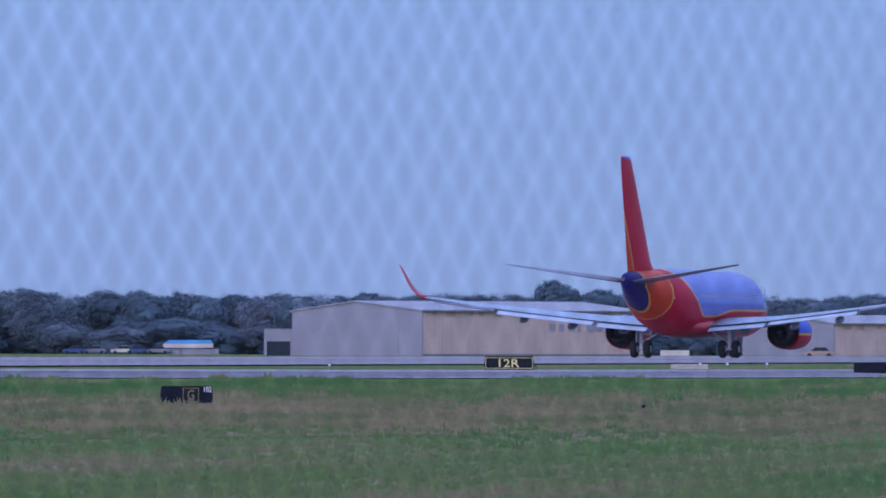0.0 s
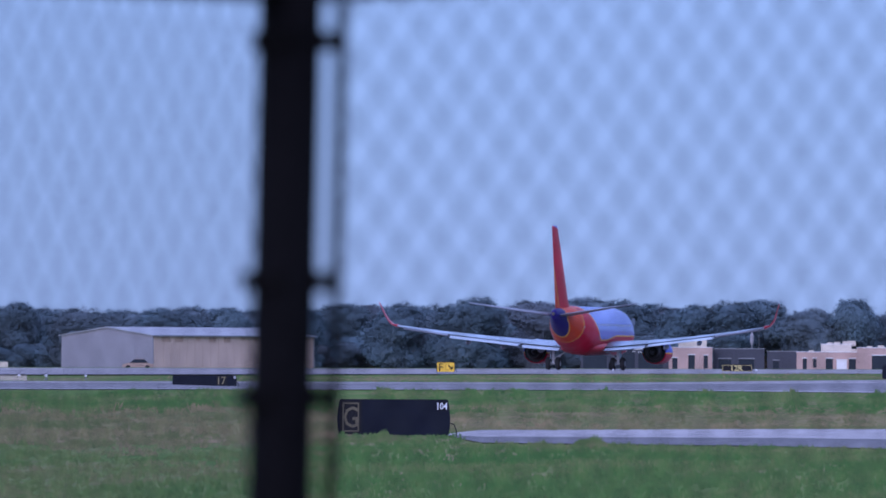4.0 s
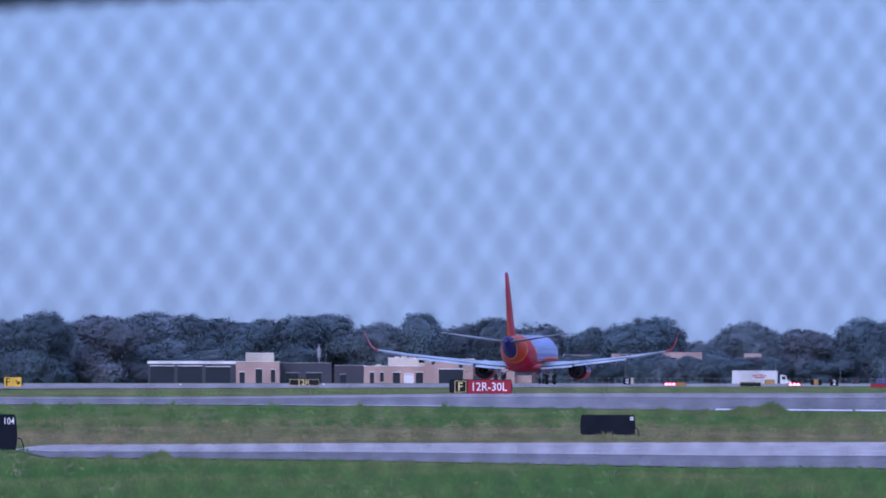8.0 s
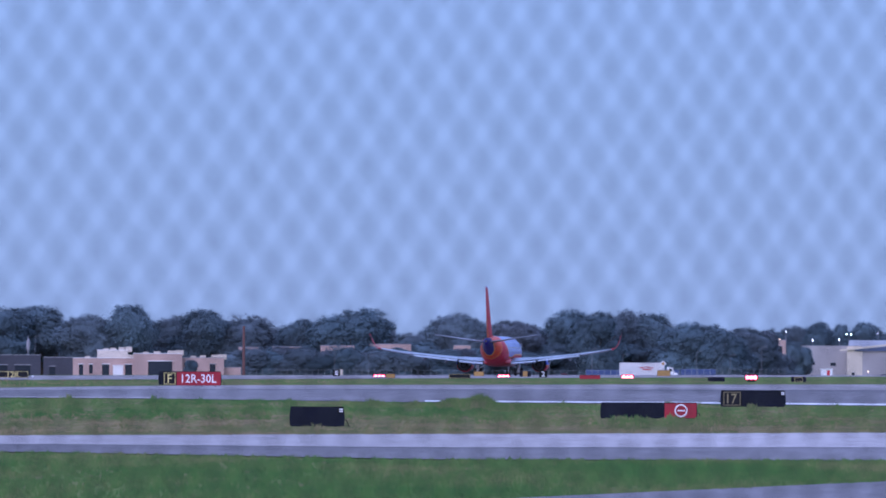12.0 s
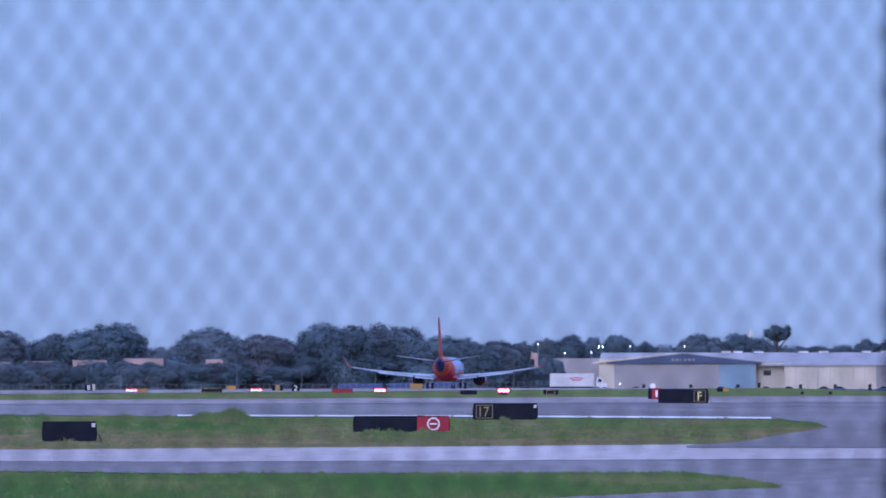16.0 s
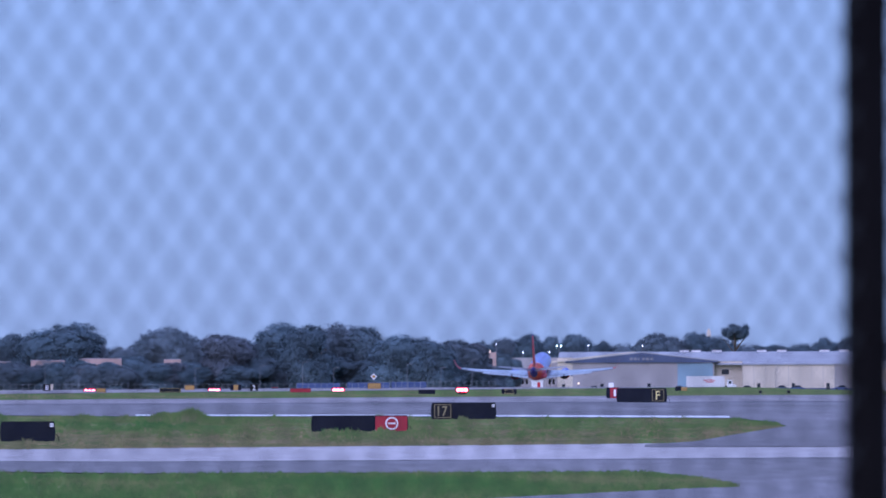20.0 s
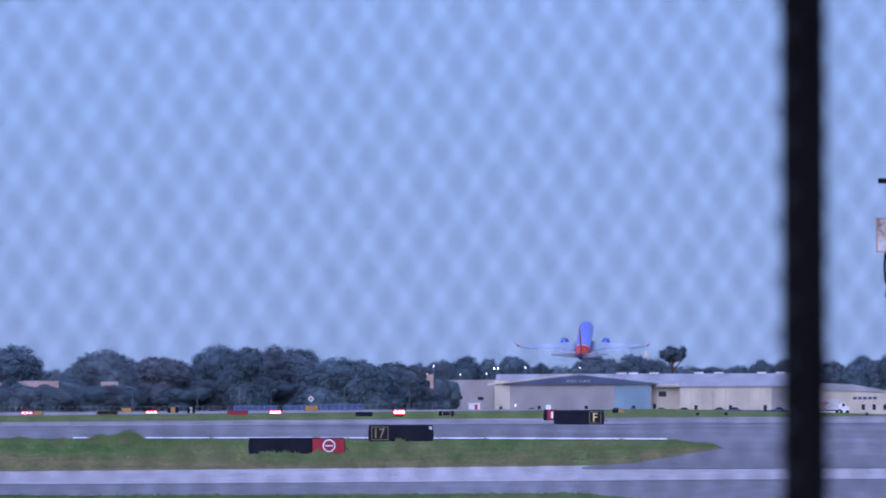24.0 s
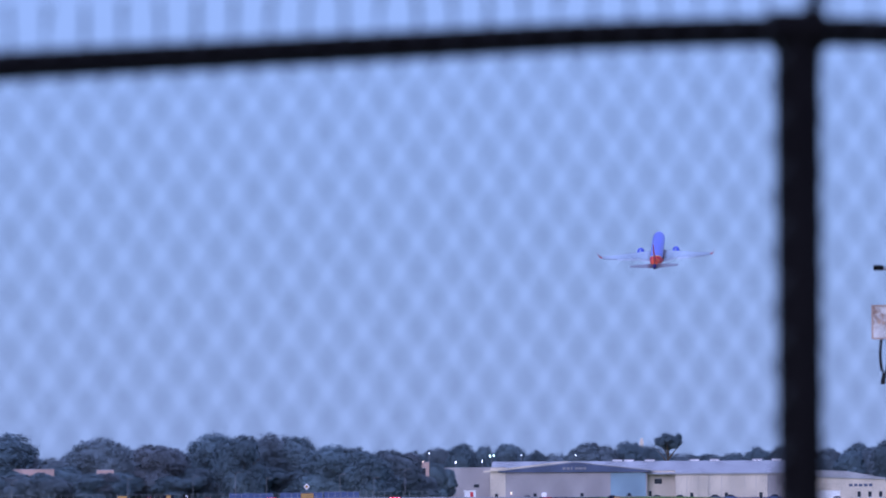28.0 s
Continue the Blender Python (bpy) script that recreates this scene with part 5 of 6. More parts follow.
    flat_block("bright pale stair tower of the hangar", 226, 253, d, 47, 30, PALEWALL, [(0.3, 0.5, 0.0, 0.2, S)], name="stair_tower", category="hangar")
    g = thing("hangar", "wide hangar with low slate-blue gable over pale doors", "hangar", at(376, d))
    zt, ze, half = up(56, 376, d), up(40, 376, d), 125 * k
    for j in range(12):
        x0 = -half + j * 2 * half / 12
        m = SKYDOOR if j in (9, 10, 11) else TAN
        leaf = part("door_leaf", box(x0 + 0.015, x0 + 2 * half / 12 - 0.015, 0.0 if j % 2 else 0.08, 0.5, 0, ze - 0.4 if j not in (9, 10, 11) else ze - 0.5), m, g, "light blue sliding door leaf" if j in (9, 10, 11) else "pale sliding door leaf")
        if j in (2, 6, 10):
            part("wicket_door", box(x0 + 1.6, x0 + 2.6, -0.08, -0.02, 0, 2.2), S, leaf)
    part("gable_fascia", loft([[(-half - 2.0, y, ze - 0.3), (half + 1.5, y, ze - 0.3), (half + 1.5, y, ze + 0.1), (0, y, zt), (-half - 2.0, y, ze + 0.1)] for y in (-0.8, 0.2)]), SLATE, g, "slate-blue gable band")
    for j, w in enumerate((0.9, 0.9, 0.5, 0.9, 1.0, 0.9)):
        part("fascia_bar", box(-3.8 + j * 1.25, -3.8 + j * 1.25 + w, -0.9, -0.8, ze + 0.45, ze + 1.2), GREYMETAL, g)
    part("roof", loft([[(-half - 2, y, ze + 0.3), (0, y, zt + 0.2), (half + 2, y, ze + 0.3), (half + 2, y, ze), (0, y, zt - 0.1), (-half - 2, y, ze)] for y in (-0.9, 60)]), ROOF, g, "pale metal roof")
    part("roof_edge", loft([[(-half - 6.5, y, ze + 0.2), (-half * 0.1, y, zt + 0.35), (-half * 0.1, y, zt + 0.1), (-half - 6.5, y, ze - 0.4)] for y in (-1.0, 2.0)]), PALEWALL, g)
    part("side_wall", box(half, half + 0.4, 0.2, 60, -0.3, ze), TAN, g)
    part("side_wall", box(-half - 0.4, -half, 0.2, 60, -0.3, ze), TAN, g)
    # the long roof behind
    r = thing("hangar", "very long low hangar with pale roof and rooftop vents", "hangar", at(520, d + 62))
    zr, x0, x1 = up(58, 520, d + 62), -300 * k, 262 * k
    part("roof", loft([[(x0, 0, zr - 2.6), (x0, 26, zr), (x0, 52, zr - 2.6), (x0, 52, zr - 3.0), (x0, 0, zr - 3.0)], [(x1, 0, zr - 2.6), (x1, 26, zr), (x1, 52, zr - 2.6), (x1, 52, zr - 3.0), (x1, 0, zr - 3.0)]]), ROOF, r, "long pale metal roof")
    part("wall", box(x0 + 0.5, x1 - 0.5, 0.4, 51, -0.3, zr - 2.9), TAN, r)
    for u in (450, 471, 508, 588, 624, 700, 735):
        x = (u - 520) * TICK * (d + 62)
        v = part("roof_vent", box(x - 1.5, x + 1.5, 24.5, 27.5, zr - 0.2, zr + 0.4, 0.1), WHITE, r, "white boxy roof vent")
        part("vent_hood", box(x - 1.7, x + 1.7, 24.3, 27.7, zr + 0.4, zr + 0.55), ROOF, v)
    b = flat_block("recessed pale hangar wall", 501, 553, d + 5, 40, 40, PALEWALL, [(0.3, 0.55, 0.55, 0.72, S), (0.1, 0.2, 0.0, 0.3, S)], name="hangar_annexe", category="hangar")
    e = thing("hangar", "long bright tan hangar front with wall lamps", "hangar", at(655, d + 2))
    w2, h2 = 102 * k, up(33, 655, d + 2)
    for j in range(10):
        x0 = -w2 + j * 2 * w2 / 10
        pn = part("wall_panel", box(x0 + 0.05, x0 + 2 * w2 / 10 - 0.05, 0, 0.4, -0.3, h2), PALEWALL if j < 8 else TAN, e)
        if j % 3 == 1:
            part("wicket_door", box(x0 + 1.0, x0 + 2.0, -0.08, -0.01, 0, 2.2), S, pn)
    part("eave_band", box(-w2 - 0.3, w2 + 0.3, -0.4, 0.5, h2, h2 + 0.5), ROOF, e)
    part("roof", loft([[(-w2 - 9, y, z) for y, z in ((-0.5, h2 + 0.4), (40, h2 + 4.0), (40, h2 + 3.6), (-0.5, h2 + 0.1))], [(w2 + 0.3, y, z) for y, z in ((-0.5, h2 + 0.4), (40, h2 + 4.0), (40, h2 + 3.6), (-0.5, h2 + 0.1))]]), ROOF, e, "pale lean-to roof")
    part("dado", box(-w2, w2, -0.06, 0.0, -0.3, 0.7), SLATE, e)
    for j in range(7):
        x = -w2 - 4 + j * (2 * w2 + 2) / 6.5
        lamp = part("wall_lamp", tube([(x, -0.7, h2 + 0.75), (x, -0.7, h2 + 0.95)], 0.16, 8), WHITE, e, "small unlit wall lamp")
    # rounded office building with small windows
    o = thing("office_building", "buff building with sloping roof edge and row of small windows", "building", at(880, d - 40))
    kk = TICK * (d - 40)
    w3, h3, h4 = 112 * kk, up(28, 880, d - 40), up(18, 880, d - 40)
    part("front_wall", loft([[(-w3, y, -0.3), (w3 * 1.4, y, -0.3), (w3 * 1.4, y, h4), (w3 * 0.42, y, h4), (w3 * 0.38, y, h3 - 0.9), (-w3, y, h3)] for y in (0, 0.4)]), PALEWALL, o)
    part("roof", loft([[(-w3, y, h3 + 2.2), (-w3 * 0.2, y, h3 + 1.6), (w3 * 0.40, y, h3 - 0.5), (w3 * 0.40, y, h3 - 0.9), (-w3, y, h3 - 0.05)] for y in (-0.4, 24)]), ROOF, o, "pale sloping roof")
    for j in range(6):
        x = -w3 * 0.02 + j * w3 * 0.17
        wn_ = part("window", box(x - 0.5, x + 0.5, -0.05, 0.0, 1.2, 2.9), S, o)
        part("sill", box(x - 0.6, x + 0.6, -0.12, 0.0, 1.05, 1.2), WHITE, wn_)
    for j in range(5):
        part("sign_bar", box(-w3 * 0.18 + j * 1.5, -w3 * 0.18 + j * 1.5 + 1.1, -0.08, 0.0, h3 - 3.0, h3 - 2.2), SLATE, o)
    part("roller_door", box(-w3 * 0.75, -w3 * 0.32, -0.05, 0.0, 0, 3.2), WHITE, o)
    # pale tower behind the trees
    b = thing("tower", "slim pale tower behind the trees", "tower", at(494, 3300))
    part("shaft", loft([[(s * x, s2 * y, z) for x, y, s, s2 in ((r, r, -1, -1), (r, r, 1, -1), (r, r, 1, 1), (r, r, -1, 1))] for z, r in ((0, 0.9), (22, 0.8), (23.5, 0.4))]), PALEWALL, b)
    # white kiosk with a red door
    b = thing("kiosk", "small white kiosk with a red door", "hut", at(190, 2200))
    part("walls", box(-1.5, 1.5, 0, 2.4, -0.3, 2.9), WHITE, b)
    part("roof", box(-1.7, 1.7, -0.2, 2.6, 2.9, 3.05), WHITE, b)
    part("door", box(0.05, 0.85, -0.06, -0.01, 0, 2.6), REDPAINT, b, "red door")


def lamp_mast(u, d, v, material, label, twin=False):
    m = thing("floodlight_mast", label, "lamp", at(u, d))
    h = up(v, u, d)
    part("mast", tube([(0, 0, -0.5), (0, 0, h)], [0.2, 0.1], 8), GREYMETAL, m)
    for x in ((-0.7, 0.7) if twin else (0,)):
        part("lamp_head", tube([(x, -0.3, h - 0.35), (x, -0.3, h), (x, -0.3, h + 0.35)], [0.08, 0.15, 0.08] if twin else [0.05, 0.085, 0.05], 10), material, m, "lit lamp head")
    if twin:
        part("cross_arm", tube([(-0.9, 0, h), (0.9, 0, h)], 0.07, 6), GREYMETAL, m)


def make_lights():
    # row of red lights at the runway's edge
    for u, v in ((-601, -9.5), (-381, -9.0), (-162, -9.0), (57, -9.0)):
        d = 1000
        b = thing("red_light_bar", "glowing red light bar on a low black stand", "light", at(u, d), group="red light bars beside the runway")
        z = up(v, u, d)
        part("stand", box(-0.5, 0.5, -0.05, 0.15, -0.1, max(z - 0.25, 0.12)), SIGN_BLACK, b)
        for j in range(3):
            x = -0.44 + j * 0.44
            lamp = part("red_lamp", tube([(x, -0.12, z), (x, 0.1, z)], [0.28, 0.26], 14), RED_GLOW, b, "lit red lamp")
            part("lamp_core", tube([(x, -0.16, z), (x, -0.12, z)], 0.20, 12), RED_CORE, lamp, "bright pinkish core")
        part("housing", box(-0.8, 0.8, 0.1, 0.25, z - 0.28, z + 0.28, 0.05), SIGN_BLACK, b)
    for u, v, m, tw in ((118, 72, WHITE_GLOW, False), (229, 68, GREEN_GLOW, True), (281, 69, WHITE_GLOW, False), (377, 68, WHITE_GLOW, False)):
        lamp_mast(u, 2950, v, m, "tall floodlight mast with lit lamp above roofs", tw)
    for u, v in ((107, 58), (165, 57), (212, 58)):
        lamp_mast(u, 2700, v, WHITE_GLOW if u in (165, 212) else AMBER_GLOW, "low roof-edge lamp on a short mast")
    lamp_mast(263, 2300, 2, AMBER_GLOW, "low amber lamp by the apron")
    # thin poles along the perimeter road
    for u, v in ((-680, 38), (-620, 28), (-415, 30), (-300, 34), (-225, 40), (-170, 30), (-40, 36), (20, 30), (75, 44), (612, 30), (-1460, 40), (-1210, 60)):
        p = thing("lamp_post", "thin grey lamp post before the trees", "lamp post", at(u, 1960), group="lamp posts along the perimeter road")
        h = up(v, u, 1960)
        part("pole", tube([(0, 0, -0.3), (0, 0, h)], [0.075, 0.045], 6), GREYMETAL, p)
        part("arm", tube([(0, 0, h), (0.9, -0.2, h + 0.15)], 0.05, 6), GREYMETAL, p)
        part("lantern", box(0.8, 1.2, -0.3, -0.08, h + 0.06, h + 0.18, 0.03), GREYMETAL, p)


def far_fence():
    """Perimeter fence in front of the wood."""
    f = thing("perimeter_fence", "pale steel perimeter fence before the trees", "fence")
    us = np.arange(-830, 125, 11.0)
    d = 1975
    tops = [[], [], []]
    for u in us:
        p = spot(u, d=d)
        part("post", tube([(p.x, p.y, p.z - 0.3), (p.x, p.y, p.z + 2.4)], 0.045, 6), GALV, f)
        for k in range(3):
            tops[k].append((p.x, p.y, p.z + 0.4 + 0.95 * k))
    for row in tops:
        part("rail", tube(row, 0.022, 5), GALV, f)


def make_truck():
    t = thing("articulated_lorry", "white articulated lorry with small red marks on its trailer", "truck")
    L = 10.2
    part("trailer", box(0, L, -1.28, 1.28, 1.05, 4.1, 0.06), LORRY_WHITE, t, "white box trailer")
    for x, w, z in ((4.6, 0.9, 2.85), (5.7, 0.35, 3.05), (6.2, 0.8, 2.95), (7.2, 0.4, 2.8), (5.2, 2.0, 2.45)):
        part("trailer_mark", box(x, x + w, -1.30, -1.285, z, z + 0.26), REDPAINT, t, "red mark")
    part("chassis", box(0.2, L - 0.2, -0.9, 0.9, 0.75, 1.05), SIGN_BLACK, t)
    cab = part("cab", loft([[(x, y, z) for x, z in ((L + 0.6, 0.7), (L + 3.0, 0.7), (L + 3.05, 1.7), (L + 2.2, 2.0), (L + 1.9, 3.0), (L + 0.6, 3.2))] for y in (-1.15, 1.15)]), WHITE, t, "white cab with bonnet")
    part("windscreen", loft([[(L + 2.22, y, 2.02), (L + 1.95, y, 2.95), (L + 1.9, y, 2.9), (L + 2.16, y, 2.0)] for y in (-1.0, 1.0)]), SHADEGLASS, cab)
    part("side_window", box(L + 1.0, L + 1.75, -1.18, -1.14, 2.1, 2.8), SHADEGLASS, cab)
    for x in (1.0, 2.2, L - 0.4, L + 0.8, L + 2.5):
        for y in (-1.05, 1.05):
            part("wheel", tube([(x, y - 0.2, 0.5), (x, y + 0.2, 0.5)], 0.5, 16), TYRE, t)
    return t


make_buildings()
make_lights()
far_fence()
lorry = make_truck()


def lorry_track():
    rows = []
    for i in range(15):
        t = 2.0 * i
        u = -1122 + 78.8 * t
        d = float(np.interp(t, (0, 10, 16, 20, 28), (1900, 1900, 1962, 2250, 2480)))
        p = spot(u, d=d)
        rows.append((t, Matrix.Translation(p + Vector((0, 0, 0.0))) @ Matrix.Rotation(-u * TICK, 4, "Z")))
    return rows


# ---- small things out on the airfield ----
def number_marker(u, dip, tall, text):
    d = reach(u, dip)
    m = thing("distance_marker", "black square marker with a white figure", "sign", at(u, d))
    h = tall * TICK * d
    part("panel", box(-h / 2, h / 2, -0.1, 0.1, 0.1, h, 0.02), SIGN_BLACK, m)
    for x in (-h * 0.3, h * 0.3):
        part("leg", tube([(x, 0, -0.1), (x, 0, 0.12)], 0.04, 6), GALV, m)
    if text:
        lettering("figure", text, h * 0.66, LETTER_WHITE, m, (0, -0.11, h * 0.55), width=h * 0.42)
    else:
        bm = bmesh.new()
        for k in range(3):
            add_box(bm, -h * 0.22, h * 0.22, -0.115, -0.10, h * (0.28 + 0.22 * k), h * (0.38 + 0.22 * k))
        part("figure_bars", bm, LETTER_WHITE, m)


def edge_light(u, dip, tall, material=SIGN_BLACK, label="small dark edge light on a short stem"):
    d = reach(u, dip)
    h = tall * TICK * d
    e = thing("edge_light", label, "light", at(u, d), group="edge lights along the taxiways")
    part("base", tube([(0, 0, -0.02), (0, 0, 0.04)], 0.14 * h + 0.05, 12), GREYMETAL, e)
    part("stem", tube([(0, 0, 0.03), (0, 0, h * 0.6)], 0.05 * h + 0.012, 8), GREYMETAL, e)
    part("lens", tube([(0, 0, h * 0.55), (0, 0, h * 0.7), (0, 0, h * 0.95), (0, 0, h)], [0.18 * h, 0.27 * h, 0.25 * h, 0.1 * h], 12), material, e)


def make_car(u, d, paint, label, turn=90.0):
    c = thing("car", label, "car", at(u, d, turn))
    part("body", loft([[(x, y, z) for y, z in ((-2.2, 0.35), (-2.2, 0.85), (-1.2, 0.98), (1.3, 0.95), (2.15, 0.8), (2.2, 0.35))] for x in (-0.88, 0.88)]), paint, c)
    part("cabin", loft([[(x * w, y, z) for y, z in ((-1.5, 0.95), (-0.9, 1.48), (0.5, 1.5), (1.25, 0.95))] for x, w in ((-0.8, 1), (0.8, 1))]), SHADEGLASS, c)
    part("roof", box(-0.74, 0.74, -0.9, 0.5, 1.47, 1.54, 0.02), paint, c)
    for x in (-0.8, 0.8):
        for y in (-1.35, 1.4):
            part("wheel", tube([(x - 0.1, y, 0.33), (x + 0.1, y, 0.33)], 0.33, 14), TYRE, c)


def make_clutter():
    K, Y, R = SIGN_BLACK, SIGN_YELLOW, SIGN_RED
    airfield_sign("low black sign with small yellow marks", -478, -440, -12.5, 8.5, [(1.0, K, "", LETTER_YELLOW, 1)], tether=0)
    airfield_sign("small yellow blank sign", -434, -416, -8.5, 9, [(1.0, YELLOWPAINT, "", None, 0)], legs=2, tether=0)
    airfield_sign("small dark sign with an amber face", -353, -333, -9.5, 11, [(0.3, None, "", None, 0), (0.4, YELLOWPAINT, "", None, 0), (0.3, None, "", None, 0)], legs=2, tether=0)
    airfield_sign("low red marker board on the grass", -247, -210, -13, 7.5, [(1.0, R, "", None, 0)], tether=0)
    airfield_sign("amber blank sign below a warning diamond", -110, -86, -7.6, 11, [(1.0, YELLOWPAINT, "", None, 0)], legs=2, tether=0)
    airfield_sign("small amber box sign beside a red light", -590, -573, -12, 8, [(1.0, YELLOWPAINT, "", None, 0)], legs=2, tether=0)
    airfield_sign("low black blank sign on the grass", -20, 10, -16.5, 8, [(1.0, None, "", None, 0)], tether=0)
    airfield_sign("low black sign with small yellow marks", 127, 154, -17, 9.5, [(0.2, None, "", None, 0), (0.6, K, "", LETTER_YELLOW, 1), (0.2, None, "", None, 0)], tether=0)
    airfield_sign("red sign with a white figure partly behind another sign", 312, 336, -25.5, 20, [(0.3, None, "", None, 0), (0.7, R, "1", LETTER_WHITE, 0)], legs=2, tether=0)
    airfield_sign("low black sign with an amber mark", 434, 456, -12, 7, [(0.5, None, "", None, 0), (0.5, YELLOWPAINT, "", None, 0)], legs=2, tether=0)
    number_marker(-677, -10, 13, "")
    number_marker(-311, -11.5, 14, "2")
    b = thing("cabinet_box", "small white equipment cabinet behind a marker", "cabinet", at(-672, 1900))
    part("body", box(-0.8, 0.8, 0, 0.7, -0.1, 2.4, 0.04), PALEWALL, b)
    part("door_seam", box(-0.02, 0.02, -0.01, 0.0, 0.1, 2.2), GREYMETAL, b)
    # warning diamond on its post
    d = 1600
    b = thing("warning_sign", "orange and white diamond warning sign on a post", "sign", at(-99, d))
    z = up(15, -99, d)
    part("post", tube([(0, 0, -0.2), (0, 0, z)], 0.05, 6), GALV, b)
    part("diamond", add_box(bmesh.new(), -0.42, 0.42, -0.06, -0.02, -0.42, 0.42, m=Matrix.Translation((0, 0, z)) @ Matrix.Rotation(radians(45), 4, "Y")), WHITE, b)
    part("emblem", add_box(bmesh.new(), -0.27, 0.27, -0.09, -0.06, -0.27, 0.27, m=Matrix.Translation((0, 0, z)) @ Matrix.Rotation(radians(45), 4, "Y")), YELLOWPAINT, b)
    # lamp box over the red sign
    b = thing("beacon_box", "small white lamp box on a stem", "light", at(321, 1000))
    z = up(-4, 321, 1000)
    part("stem", tube([(0, 0, -0.1), (0, 0, z)], 0.05, 6), GREYMETAL, b)
    part("lamp", box(-0.3, 0.3, -0.2, 0.2, z - 0.15, z + 0.45, 0.05), WHITE, b)
    for u, dip, tall in ((585, -22.5, 11), (635, -22.5, 11), (884, -23, 10), (-2618, -113, 14)):
        edge_light(u, dip, tall)
    for u, dip, tall in ((-3174, -37, 8), (-2518, -34, 9), (-2470, -34, 9), (-1214, -15, 6), (-2400, -33, 8), (-1467, -16, 6)):
        edge_light(u, dip, tall, LETTER_WHITE, "small white edge light on a short stem")
    # slatted white barrier by the runway
    p = spot(-2537, -40)
    d = math.hypot(p.x, p.y)
    b = thing("barrier", "low white slatted barrier on legs", "barrier", Matrix.Translation(p) @ Matrix.Rotation(2537 * TICK, 4, "Z"))
    w, h = 66 * TICK * d, 13 * TICK * d
    for z in (0.45, 0.62, 0.79, 0.96):
        part("slat", box(-w / 2, w / 2, -0.02, 0.0, h * (z - 0.1), h * z), PALEWALL, b)
    for x in (-0.48, -0.16, 0.16, 0.48):
        part("leg", box(x * w - 0.02, x * w + 0.02, 0.0, 0.04, -0.1, h), GREYMETAL, b)
    # parked cars and carts
    make_car(-3625, 1560, BLUEPAINT, "dark blue car parked before the trees")
    make_car(-3590, 1565, GREYMETAL, "grey car parked before the trees")
    make_car(-3540, 1560, PALEWALL, "white car parked beside the canopy")
    make_car(-3515, 1560, BLUEPAINT, "blue car parked beside the canopy")
    make_car(-3478, 1560, GREYMETAL, "grey car parked beside the canopy")
    make_car(-2308, 1200, RUST, "brown car parked before the hangar")
    make_car(-275, 1950, REDPAINT, "red car on the perimeter road")
    make_car(838, 2450, WHITE, "white car parked before the office building")
    for u, c, l in ((560, BLUEPAINT, "dark blue"), (622, SLATE, "slate-grey"), (650, BLUEPAINT, "dark blue"), (728, BLUEPAINT, "dark blue"),
                    (290, SLATE, "slate-grey"), (440, BLUEPAINT, "dark blue"), (470, SLATE, "slate-grey"), (520, GREYMETAL, "grey"), (870, BLUEPAINT, "dark blue"), (900, SLATE, "slate-grey")):
        make_car(u, 2560 + (u % 7), c, l + " car parked along the hangar front")
    # blue trailers by the perimeter fence
    for u0, u1 in ((-236, -158), (-146, -70), (-68, -6)):
        d = 1990
        t = thing("trailer", "long blue box trailer parked by the fence", "trailer", at((u0 + u1) / 2, d))
        w = (u1 - u0) * TICK * d / 2
        part("box", box(-w, w, 0, 2.4, 0.9, 2.5, 0.05), BLUEPAINT, t)
        part("chassis", box(-w * 0.9, w * 0.9, 0.3, 2.1, 0.6, 0.9), SIGN_BLACK, t)
        for x in (-0.7, -0.5, 0.6):
            part("wheel", tube([(x * w, 0.1, 0.45), (x * w, 2.3, 0.45)], 0.45, 12), TYRE, t)


